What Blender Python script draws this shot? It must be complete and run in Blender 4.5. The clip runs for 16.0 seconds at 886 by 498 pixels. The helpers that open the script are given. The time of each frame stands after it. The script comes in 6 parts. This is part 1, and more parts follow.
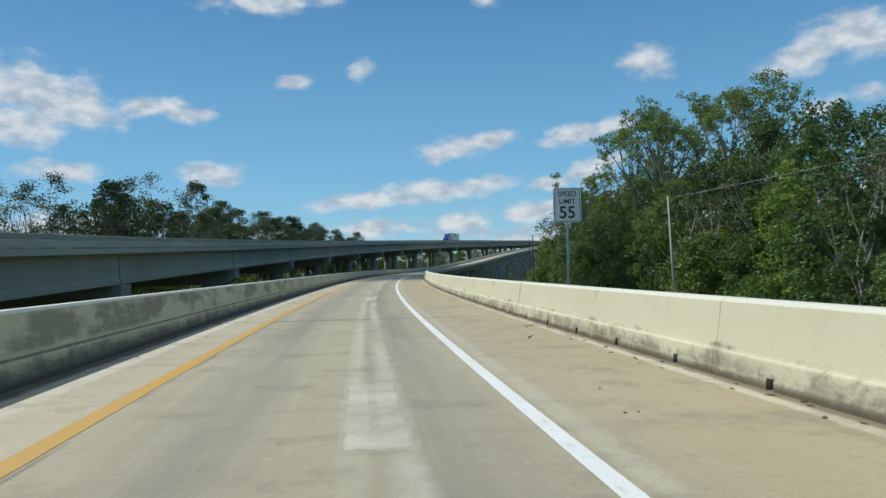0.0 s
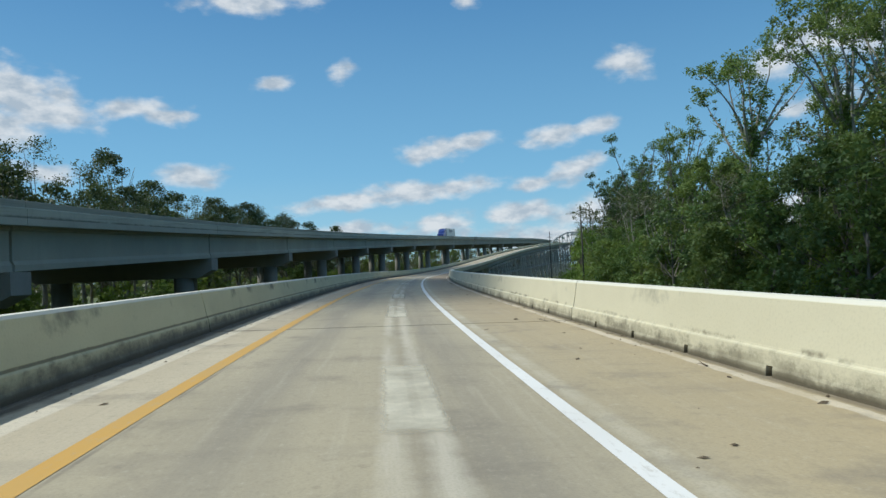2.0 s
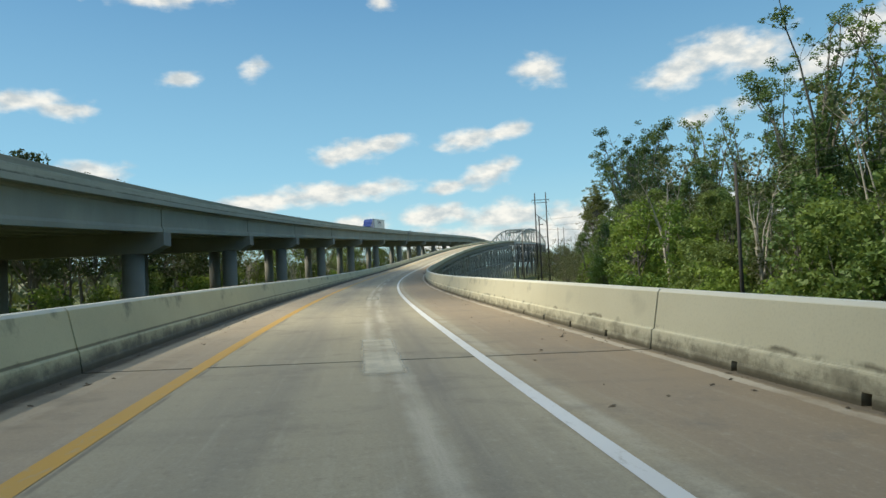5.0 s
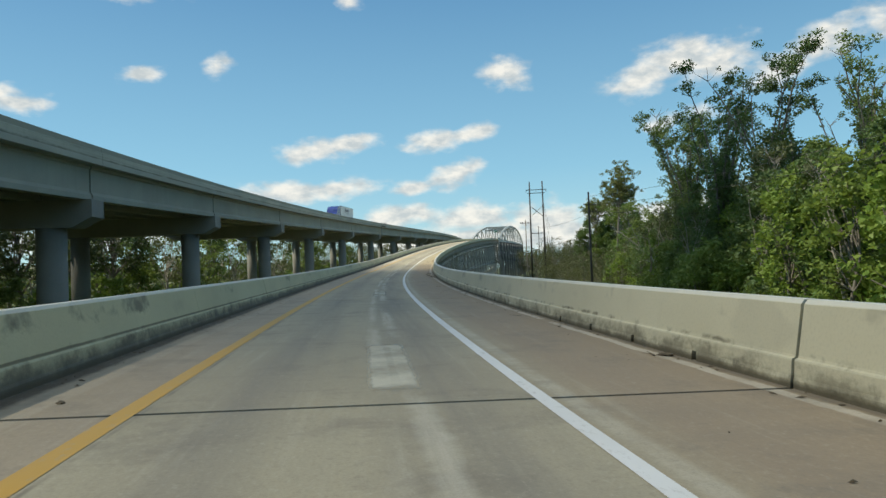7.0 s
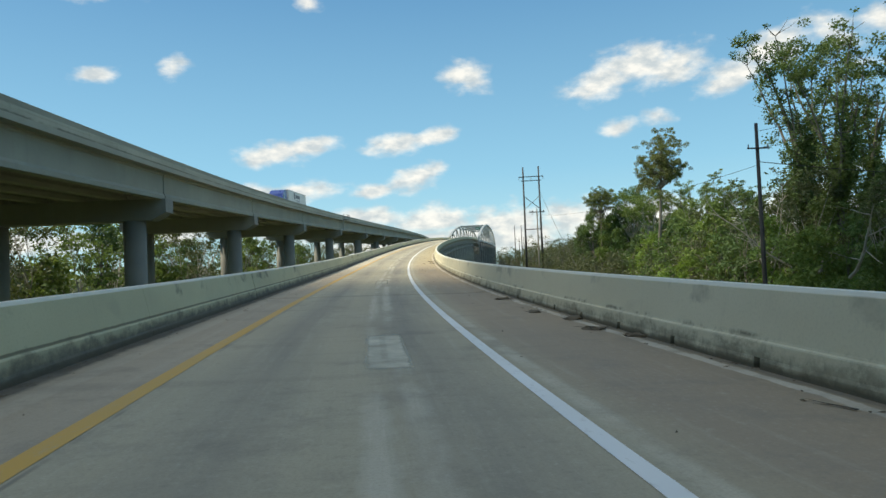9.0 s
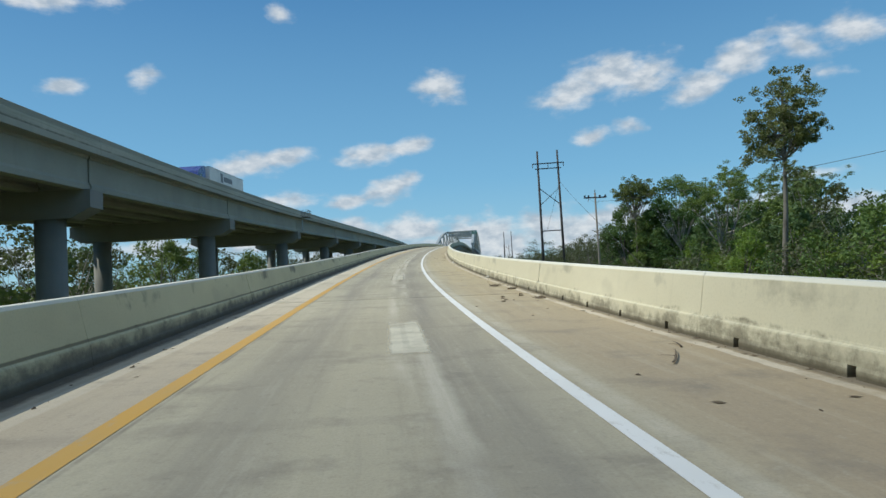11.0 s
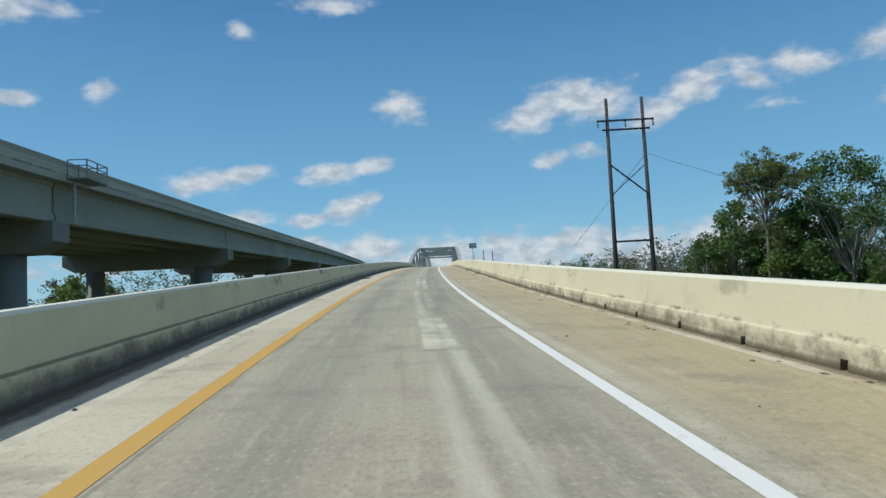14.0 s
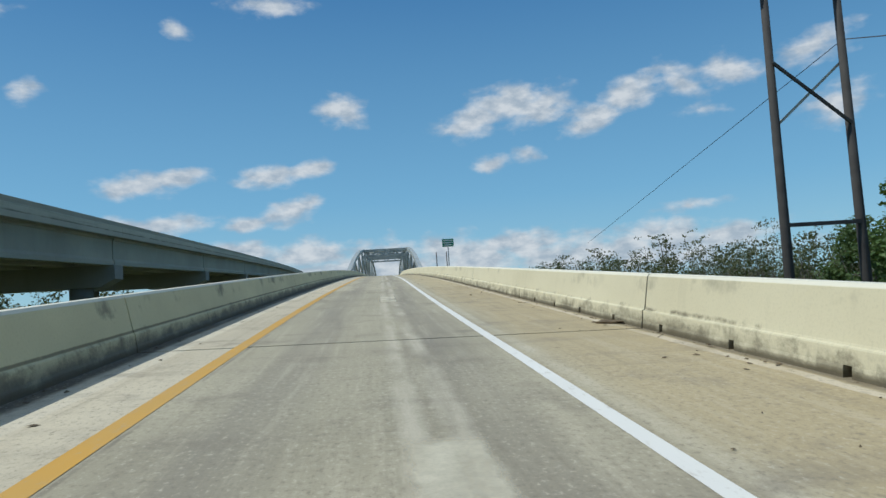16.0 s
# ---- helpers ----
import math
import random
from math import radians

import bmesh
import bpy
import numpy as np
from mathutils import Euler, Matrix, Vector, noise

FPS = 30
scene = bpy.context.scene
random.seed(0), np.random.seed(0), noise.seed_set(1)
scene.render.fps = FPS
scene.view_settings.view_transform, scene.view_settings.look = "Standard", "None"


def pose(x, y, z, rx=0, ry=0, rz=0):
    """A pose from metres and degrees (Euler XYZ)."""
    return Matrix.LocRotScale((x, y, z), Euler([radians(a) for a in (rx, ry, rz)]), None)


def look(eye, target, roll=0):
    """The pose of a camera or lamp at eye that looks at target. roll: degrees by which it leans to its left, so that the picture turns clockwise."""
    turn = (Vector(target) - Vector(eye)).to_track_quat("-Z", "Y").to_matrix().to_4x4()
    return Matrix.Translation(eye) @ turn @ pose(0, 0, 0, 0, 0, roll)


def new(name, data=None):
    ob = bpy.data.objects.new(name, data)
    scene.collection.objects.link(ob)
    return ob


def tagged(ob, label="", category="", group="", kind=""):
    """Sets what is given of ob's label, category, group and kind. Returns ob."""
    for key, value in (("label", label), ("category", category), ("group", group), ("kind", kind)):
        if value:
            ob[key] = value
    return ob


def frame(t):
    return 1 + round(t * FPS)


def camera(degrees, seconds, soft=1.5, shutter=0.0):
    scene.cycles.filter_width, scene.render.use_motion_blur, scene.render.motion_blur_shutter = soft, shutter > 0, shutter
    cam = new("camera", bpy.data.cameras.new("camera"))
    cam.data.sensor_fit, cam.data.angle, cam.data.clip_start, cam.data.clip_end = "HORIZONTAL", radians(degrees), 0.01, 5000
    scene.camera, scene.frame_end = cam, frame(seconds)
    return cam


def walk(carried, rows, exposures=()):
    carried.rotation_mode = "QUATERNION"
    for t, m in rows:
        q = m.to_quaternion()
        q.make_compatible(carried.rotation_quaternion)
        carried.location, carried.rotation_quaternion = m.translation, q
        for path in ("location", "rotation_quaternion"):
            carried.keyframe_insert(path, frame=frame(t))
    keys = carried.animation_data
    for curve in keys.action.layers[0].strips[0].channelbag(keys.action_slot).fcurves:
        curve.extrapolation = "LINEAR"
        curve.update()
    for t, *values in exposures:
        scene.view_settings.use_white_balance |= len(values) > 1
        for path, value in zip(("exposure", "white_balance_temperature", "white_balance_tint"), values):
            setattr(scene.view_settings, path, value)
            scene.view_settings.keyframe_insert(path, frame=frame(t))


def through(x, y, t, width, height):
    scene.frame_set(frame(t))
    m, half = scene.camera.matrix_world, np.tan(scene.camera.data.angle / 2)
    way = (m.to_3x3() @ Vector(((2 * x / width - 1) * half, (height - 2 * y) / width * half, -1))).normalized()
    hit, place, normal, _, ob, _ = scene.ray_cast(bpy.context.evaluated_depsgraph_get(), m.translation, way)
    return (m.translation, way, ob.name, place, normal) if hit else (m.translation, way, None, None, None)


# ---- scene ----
cam = camera(65.0, 16.0)
PATH = [
    (0.0, pose(0.198, -0.025, -0.002, 91.81, 2.15, -13.96)),
    (0.5, pose(1.635, 11.484, 0.059, 91.73, 2.28, -13.99)),
    (1.0, pose(3.181, 22.834, 0.124, 91.72, 2.40, -14.29)),
    (1.5, pose(4.860, 34.019, 0.199, 91.79, 2.43, -15.06)),
    (2.0, pose(6.691, 45.028, 0.289, 91.85, 2.54, -15.42)),
    (2.5, pose(8.612, 55.869, 0.389, 91.73, 2.64, -16.04)),
    (3.0, pose(10.705, 66.527, 0.478, 91.70, 2.76, -17.12)),
    (3.5, pose(12.937, 77.010, 0.562, 91.70, 2.82, -18.70)),
    (4.0, pose(15.255, 87.340, 0.649, 91.76, 2.81, -20.24)),
    (4.5, pose(17.748, 97.513, 0.743, 91.77, 2.74, -21.48)),
    (5.0, pose(20.333, 107.570, 0.826, 91.74, 2.60, -22.42)),
    (5.5, pose(23.024, 117.531, 0.885, 91.70, 2.43, -23.18)),
    (6.0, pose(25.841, 127.418, 0.925, 91.66, 2.27, -23.85)),
    (6.5, pose(28.812, 137.247, 0.960, 91.67, 2.16, -24.56)),
    (7.0, pose(31.963, 147.037, 1.008, 91.70, 2.11, -25.30)),
    (7.5, pose(35.304, 156.805, 1.077, 91.40, 2.30, -26.09)),
    (8.0, pose(38.801, 166.576, 1.173, 91.35, 2.31, -26.93)),
    (8.5, pose(42.414, 176.380, 1.310, 91.78, 2.46, -28.09)),
    (9.0, pose(46.199, 186.207, 1.499, 91.83, 2.51, -28.46)),
    (9.5, pose(50.166, 196.067, 1.738, 91.94, 2.67, -28.92)),
    (10.0, pose(54.366, 205.952, 2.022, 92.11, 2.93, -29.47)),
    (10.5, pose(58.799, 215.865, 2.354, 92.32, 3.17, -30.01)),
    (11.0, pose(63.448, 225.811, 2.739, 92.55, 3.27, -30.46)),
    (11.5, pose(68.283, 235.794, 3.182, 92.78, 3.10, -30.72)),
    (12.0, pose(73.255, 245.821, 3.691, 93.01, 2.68, -30.80)),
    (12.5, pose(78.330, 255.885, 4.267, 93.16, 2.67, -31.22)),
    (13.0, pose(83.552, 265.933, 4.894, 93.37, 2.98, -31.76)),
    (13.5, pose(88.907, 275.933, 5.561, 93.66, 2.88, -32.72)),
    (14.0, pose(94.544, 285.768, 6.254, 94.06, 2.81, -33.80)),
    (14.5, pose(100.296, 295.506, 6.944, 94.07, 3.16, -35.24)),
    (15.0, pose(106.179, 305.112, 7.638, 94.16, 2.82, -36.39)),
    (15.5, pose(112.136, 314.613, 8.328, 94.24, 2.63, -37.58)),
    (16.0, pose(118.150, 324.018, 9.009, 94.09, 3.51, -38.52)),
]
EXPOSURES = [(0.0, 0.0, 6200, 10), (2.2, 0.06, 6250, 10), (3.0, 0.32, 7300, 10), (4.0, 0.5, 7300, 10), (5.2, 0.4, 7300, 10), (6.5, 0.32, 7300, 10), (7.5, 0.45, 7300, 10),
             (9.2, 0.5, 7300, 10), (10.3, 0.25, 6700, 10), (11.3, 0.0, 6200, 10), (13.0, -0.02, 6200, 10), (16.0, -0.1, 6150, 10)]
walk(cam, PATH, EXPOSURES)

# ---- world: blue sky with scattered fair-weather clouds, one sun ----
SUN_AZIMUTH, SUN_ELEVATION = -60.0, 52.5   # degrees from +y towards +x, degrees up

world = bpy.data.worlds.new("sky")
scene.world = world
world.use_nodes = True
WT = world.node_tree
WT.nodes.clear()


def wnode(kind, **values):
    n = WT.nodes.new(kind)
    for key, value in values.items():
        n.inputs[int(key[1:])].default_value = value
    return n


def wmath(op, a, b=None, c=None, clamp=False):
    n = WT.nodes.new("ShaderNodeMath")
    n.operation, n.use_clamp = op, clamp
    for i, v in enumerate((a, b, c)):
        if v is None:
            continue
        if isinstance(v, (int, float)):
            n.inputs[i].default_value = v
        else:
            WT.links.new(v, n.inputs[i])
    return n.outputs[0]


def wmix(fac, a, b):
    n = WT.nodes.new("ShaderNodeMix")
    n.data_type = "RGBA"
    for i, v in ((0, fac), (6, a), (7, b)):
        if isinstance(v, (int, float, tuple)):
            n.inputs[i].default_value = v
        else:
            WT.links.new(v, n.inputs[i])
    return n.outputs[2]


sky = WT.nodes.new("ShaderNodeTexSky")
sky.sky_type, sky.sun_disc = "NISHITA", False
sky.sun_elevation, sky.sun_rotation = radians(SUN_ELEVATION), radians(SUN_AZIMUTH)
sky.air_density, sky.dust_density, sky.ozone_density = 1.0, 0.1, 2.2
where = WT.nodes.new("ShaderNodeTexCoord")
axes = WT.nodes.new("ShaderNodeSeparateXYZ")
WT.links.new(where.outputs["Generated"], axes.inputs[0])
azimuth = wmath("MULTIPLY", wmath("ARCTAN2", axes.outputs[0], axes.outputs[1]), 57.2958)
elevation = wmath("MULTIPLY", wmath("ARCSINE", axes.outputs[2]), 57.2958)
dome = WT.nodes.new("ShaderNodeCombineXYZ")
WT.links.new(azimuth, dome.inputs[0])
WT.links.new(elevation, dome.inputs[1])
CLOUD = []


def cloud(az, el, wide, high, tilt=0.0, thick=1.0):
    """One puff: its direction and half sizes in degrees; thick under 1 makes it thin and veiled."""
    m = WT.nodes.new("ShaderNodeMapping")
    m.vector_type = "TEXTURE"
    m.inputs["Location"].default_value = (az, el, 0)
    m.inputs["Rotation"].default_value = (0, 0, radians(tilt))
    m.inputs["Scale"].default_value = (wide * 1.22, high * 1.18, 1)
    WT.links.new(dome.outputs[0], m.inputs["Vector"])
    n = WT.nodes.new("ShaderNodeVectorMath")
    n.operation = "LENGTH"
    WT.links.new(m.outputs[0], n.inputs[0])
    CLOUD.append(wmath("SUBTRACT", wmath("SUBTRACT", 1.0, n.outputs[1]), (1.0 - thick) * 0.75))


# upper puffs
cloud(1.2, 21.6, 5.4, 1.2, 4, 0.85)
cloud(18.3, 21.4, 1.6, 1.0, 0, 0.45)
cloud(-16.3, 13.6, 4.6, 2.0, -8)
cloud(-17.5, 11.4, 3.2, 1.5)
cloud(-13.3, 12.3, 3.2, 1.2, 10)
cloud(-8.6, 13.1, 3.0, 0.8, 4)
cloud(-6.0, 12.7, 2.0, 0.6, -4)
cloud(-15.0, 8.1, 3.4, 1.0, 0, 0.7)
cloud(-4.1, 8.2, 2.2, 1.0)
cloud(2.1, 15.4, 1.9, 0.75, 8, 0.7)
cloud(7.8, 16.2, 1.4, 1.0, 25, 0.6)
cloud(15.1, 9.9, 2.7, 0.9, 6)
cloud(17.9, 10.5, 2.3, 0.8, 8)
cloud(25.0, 10.5, 2.2, 0.85, 3)
cloud(28.2, 11.0, 2.4, 0.7, 12)
cloud(31.0, 15.7, 1.9, 1.15, -8)
cloud(42.0, 14.3, 2.8, 1.2, 12)
cloud(45.3, 15.5, 3.3, 1.4, 6)
cloud(47.4, 14.9, 2.6, 1.2, 14)
cloud(51.8, 13.8, 2.4, 1.1, 14)
cloud(54.8, 15.2, 2.9, 1.2, 14)
cloud(58.8, 15.6, 2.6, 1.6, -20, 0.6)
cloud(62.0, 15.8, 2.6, 1.3, 4, 0.8)
cloud(59.8, 13.2, 2.4, 1.0, 0, 0.4)
cloud(68.4, 16.5, 3.0, 1.3, 10, 0.7)
cloud(69.4, 12.2, 3.4, 1.8, 10, 0.6)
cloud(43.6, 10.8, 2.4, 0.9, 8, 0.6)
cloud(46.0, 11.3, 2.2, 0.9, 10, 0.55)
cloud(25.6, 23.6, 4.5, 1.1, 0, 0.5)
# middle and low layers
cloud(26.4, 7.6, 2.2, 1.0, 18)
cloud(23.0, 6.7, 2.2, 0.65, 4, 0.8)
cloud(12.8, 6.5, 5.6, 0.85, 4)
cloud(17.3, 6.9, 2.8, 0.8, 4)
cloud(8.0, 6.0, 4.6, 0.7, 6)
cloud(58.5, 6.0, 3.2, 0.8, 0, 0.5)
cloud(15.4, 4.0, 3.0, 0.9, 6)
cloud(8.0, 3.6, 3.2, 0.8)
cloud(22.2, 4.5, 3.0, 1.0, 4)
cloud(28.0, 4.0, 3.6, 1.3, 4)
cloud(33.8, 3.7, 3.2, 1.4)
cloud(39.2, 3.8, 3.8, 1.3, 6)
cloud(45.3, 4.0, 3.6, 1.2)
cloud(50.5, 3.0, 4.0, 1.2)
cloud(55.4, 4.2, 1.6, 1.0, 20)
cloud(61.0, 3.4, 4.0, 1.1)
cloud(30.0, 2.6, 16.0, 1.8, 0, 0.85)
cloud(52.0, 2.8, 14.0, 1.9, 0, 0.9)
cloud(41.5, 3.0, 2.6, 1.5, 0, 1.1)
cloud(57.5, 3.4, 2.2, 1.6, 0, 1.1)
cloud(36.0, 2.4, 3.0, 1.4, 0, 1.1)
cloud(-2.0, 3.2, 6.0, 0.9)
cloud(-14.0, 4.0, 6.0, 1.2)

cover = CLOUD[0]
for one in CLOUD[1:]:
    cover = wmath("MAXIMUM", cover, one)
stretch = WT.nodes.new("ShaderNodeMapping")
stretch.inputs["Scale"].default_value = (0.55, 1.0, 1)
WT.links.new(dome.outputs[0], stretch.inputs["Vector"])
billow = wnode("ShaderNodeTexNoise", i2=0.75, i3=6.0, i4=0.5)
WT.links.new(stretch.outputs[0], billow.inputs[0])
shade_at = WT.nodes.new("ShaderNodeMapping")
shade_at.inputs["Scale"].default_value = (0.55, 1.0, 1)
shade_at.inputs["Location"].default_value = (0.35, -0.5, 0)
WT.links.new(dome.outputs[0], shade_at.inputs["Vector"])
billow_up = wnode("ShaderNodeTexNoise", i2=1.0, i3=5.0, i4=0.55)
WT.links.new(shade_at.outputs[0], billow_up.inputs[0])
fringe = wnode("ShaderNodeTexNoise", i2=2.6, i3=5.0, i4=0.6)
WT.links.new(stretch.outputs[0], fringe.inputs[0])
density = wmath("ADD", cover, wmath("ADD", wmath("MULTIPLY", wmath("SUBTRACT", billow.outputs[0], 0.5), 1.75), wmath("MULTIPLY", wmath("SUBTRACT", fringe.outputs[0], 0.5), 0.3)))
soft = WT.nodes.new("ShaderNodeMapRange")
soft.interpolation_type = "SMOOTHSTEP"
soft.inputs[1].default_value, soft.inputs[2].default_value = -0.14, 0.70
WT.links.new(density, soft.inputs[0])
lit = WT.nodes.new("ShaderNodeMapRange")
lit.inputs[1].default_value, lit.inputs[2].default_value = 0.38, 0.62
WT.links.new(billow_up.outputs[0], lit.inputs[0])
cloud_colour = wmix(lit.outputs[0], (4.2, 4.9, 5.5, 1), (7.0, 7.25, 7.3, 1))
clear_sky = WT.nodes.new("ShaderNodeMix")
clear_sky.data_type, clear_sky.blend_type = "RGBA", "MULTIPLY"
clear_sky.inputs[0].default_value, clear_sky.inputs[7].default_value = 1.0, (0.77, 1.0, 1.03, 1)
WT.links.new(sky.outputs[0], clear_sky.inputs[6])
haze = WT.nodes.new("ShaderNodeValToRGB")
haze.color_ramp.elements[0].position, haze.color_ramp.elements[0].color = 0.0, (0.33, 0.58, 0.71, 1)
haze.color_ramp.elements[1].position, haze.color_ramp.elements[1].color = 1.0, (0.065, 0.185, 0.41, 1)
for at, colour in ((0.09, (0.19, 0.445, 0.66, 1)), (0.27, (0.068, 0.225, 0.455, 1))):
    haze.color_ramp.elements.new(at).color = colour
WT.links.new(wmath("DIVIDE", elevation, 90.0, clamp=True), haze.inputs[0])
haze_bright = WT.nodes.new("ShaderNodeVectorMath")
haze_bright.operation = "SCALE"
haze_bright.inputs[3].default_value = 10.0
WT.links.new(haze.outputs[0], haze_bright.inputs[0])
blue_sky = wmix(0.78, clear_sky.outputs[2], haze_bright.outputs[0])
# fair-weather puffs overhead and behind, out of view, added to whiten the skylight
field = wnode("ShaderNodeTexNoise", i2=3.2, i3=6.0, i4=0.55)
WT.links.new(where.outputs["Generated"], field.inputs[0])
puffs = WT.nodes.new("ShaderNodeMapRange")
puffs.interpolation_type = "SMOOTHSTEP"
puffs.inputs[1].default_value, puffs.inputs[2].default_value = 0.455, 0.565
WT.links.new(field.outputs[0], puffs.inputs[0])
upward = WT.nodes.new("ShaderNodeMapRange")
upward.inputs[1].default_value, upward.inputs[2].default_value = 30.0, 42.0
WT.links.new(elevation, upward.inputs[0])
vapour = wmath("MAXIMUM", soft.outputs[0], wmath("MULTIPLY", puffs.outputs[0], upward.outputs[0]))
sky_colour = wmix(wmath("MULTIPLY", vapour, 0.93), blue_sky, cloud_colour)
backing = WT.nodes.new("ShaderNodeBackground")
backing.inputs[1].default_value = 0.10
WT.links.new(sky_colour, backing.inputs[0])
out = WT.nodes.new("ShaderNodeOutputWorld")
WT.links.new(backing.outputs[0], out.inputs[0])

sun = new("sun", bpy.data.lights.new("sun", "SUN"))
sun.data.energy, sun.data.angle, sun.data.color = 3.45, radians(0.55), (1.0, 0.985, 0.865)
_az, _el = radians(SUN_AZIMUTH), radians(SUN_ELEVATION)
SUN_WAY = Vector((math.sin(_az) * math.cos(_el), math.cos(_az) * math.cos(_el), math.sin(_el)))
sun.matrix_world = look(SUN_WAY * 300, (0, 0, 0))

# ---- materials ----
def nodes_of(name):
    m = bpy.data.materials.new(name)
    m.use_nodes = True
    t = m.node_tree
    return m, t, t.nodes["Principled BSDF"]


def put(t, socket, value):
    if isinstance(value, (int, float, tuple)):
        socket.default_value = value
    else:
        t.links.new(value, socket)


def mix(t, fac, a, b, how="MIX"):
    n = t.nodes.new("ShaderNodeMix")
    n.data_type, n.blend_type = "RGBA", how
    put(t, n.inputs[0], fac), put(t, n.inputs[6], a), put(t, n.inputs[7], b)
    return n.outputs[2]


def calc(t, op, a, b=0.0, clamp=False):
    n = t.nodes.new("ShaderNodeMath")
    n.operation, n.use_clamp = op, clamp
    put(t, n.inputs[0], a), put(t, n.inputs[1], b)
    return n.outputs[0]


def span(t, value, a, b, c=0.0, d=1.0):
    n = t.nodes.new("ShaderNodeMapRange")
    put(t, n.inputs[0], value)
    n.inputs[1].default_value, n.inputs[2].default_value, n.inputs[3].default_value, n.inputs[4].default_value = a, b, c, d
    return n.outputs[0]


def spot(t, coords, scale, detail=4.0, rough=0.55, stretch=(1, 1, 1)):
    m = t.nodes.new("ShaderNodeMapping")
    m.inputs["Scale"].default_value = stretch
    t.links.new(coords, m.inputs["Vector"])
    n = t.nodes.new("ShaderNodeTexNoise")
    n.inputs["Scale"].default_value, n.inputs["Detail"].default_value, n.inputs["Roughness"].default_value = scale, detail, rough
    t.links.new(m.outputs[0], n.inputs["Vector"])
    return n.outputs["Fac"]


def coords_of(t, kind="Object"):
    return t.nodes.new("ShaderNodeTexCoord").outputs[kind]


def bump(t, bsdf, height, strength=0.3, distance=0.02):
    n = t.nodes.new("ShaderNodeBump")
    n.inputs["Strength"].default_value, n.inputs["Distance"].default_value = strength, distance
    t.links.new(height, n.inputs["Height"])
    t.links.new(n.outputs[0], bsdf.inputs["Normal"])


def rgb(r, g, b):
    return (r, g, b, 1.0)


def mat_plain(name, a, b, rough=0.7, scale=3.0, metal=0.0, fine=40.0, relief=0.2):
    """Two colours mottled at two scales with a fine relief."""
    m, t, p = nodes_of(name)
    c = coords_of(t)
    big, small = spot(t, c, scale), spot(t, c, fine, 3)
    col = mix(t, span(t, big, 0.35, 0.65), a, b)
    col = mix(t, span(t, small, 0.3, 0.8, 0.0, 0.25), col, rgb(a[0] * 0.6, a[1] * 0.6, a[2] * 0.6))
    put(t, p.inputs["Base Color"], col)
    put(t, p.inputs["Roughness"], span(t, big, 0.3, 0.7, rough - 0.08, min(rough + 0.08, 1.0)))
    p.inputs["Metallic"].default_value = metal
    bump(t, p, small, relief, 0.01)
    return m


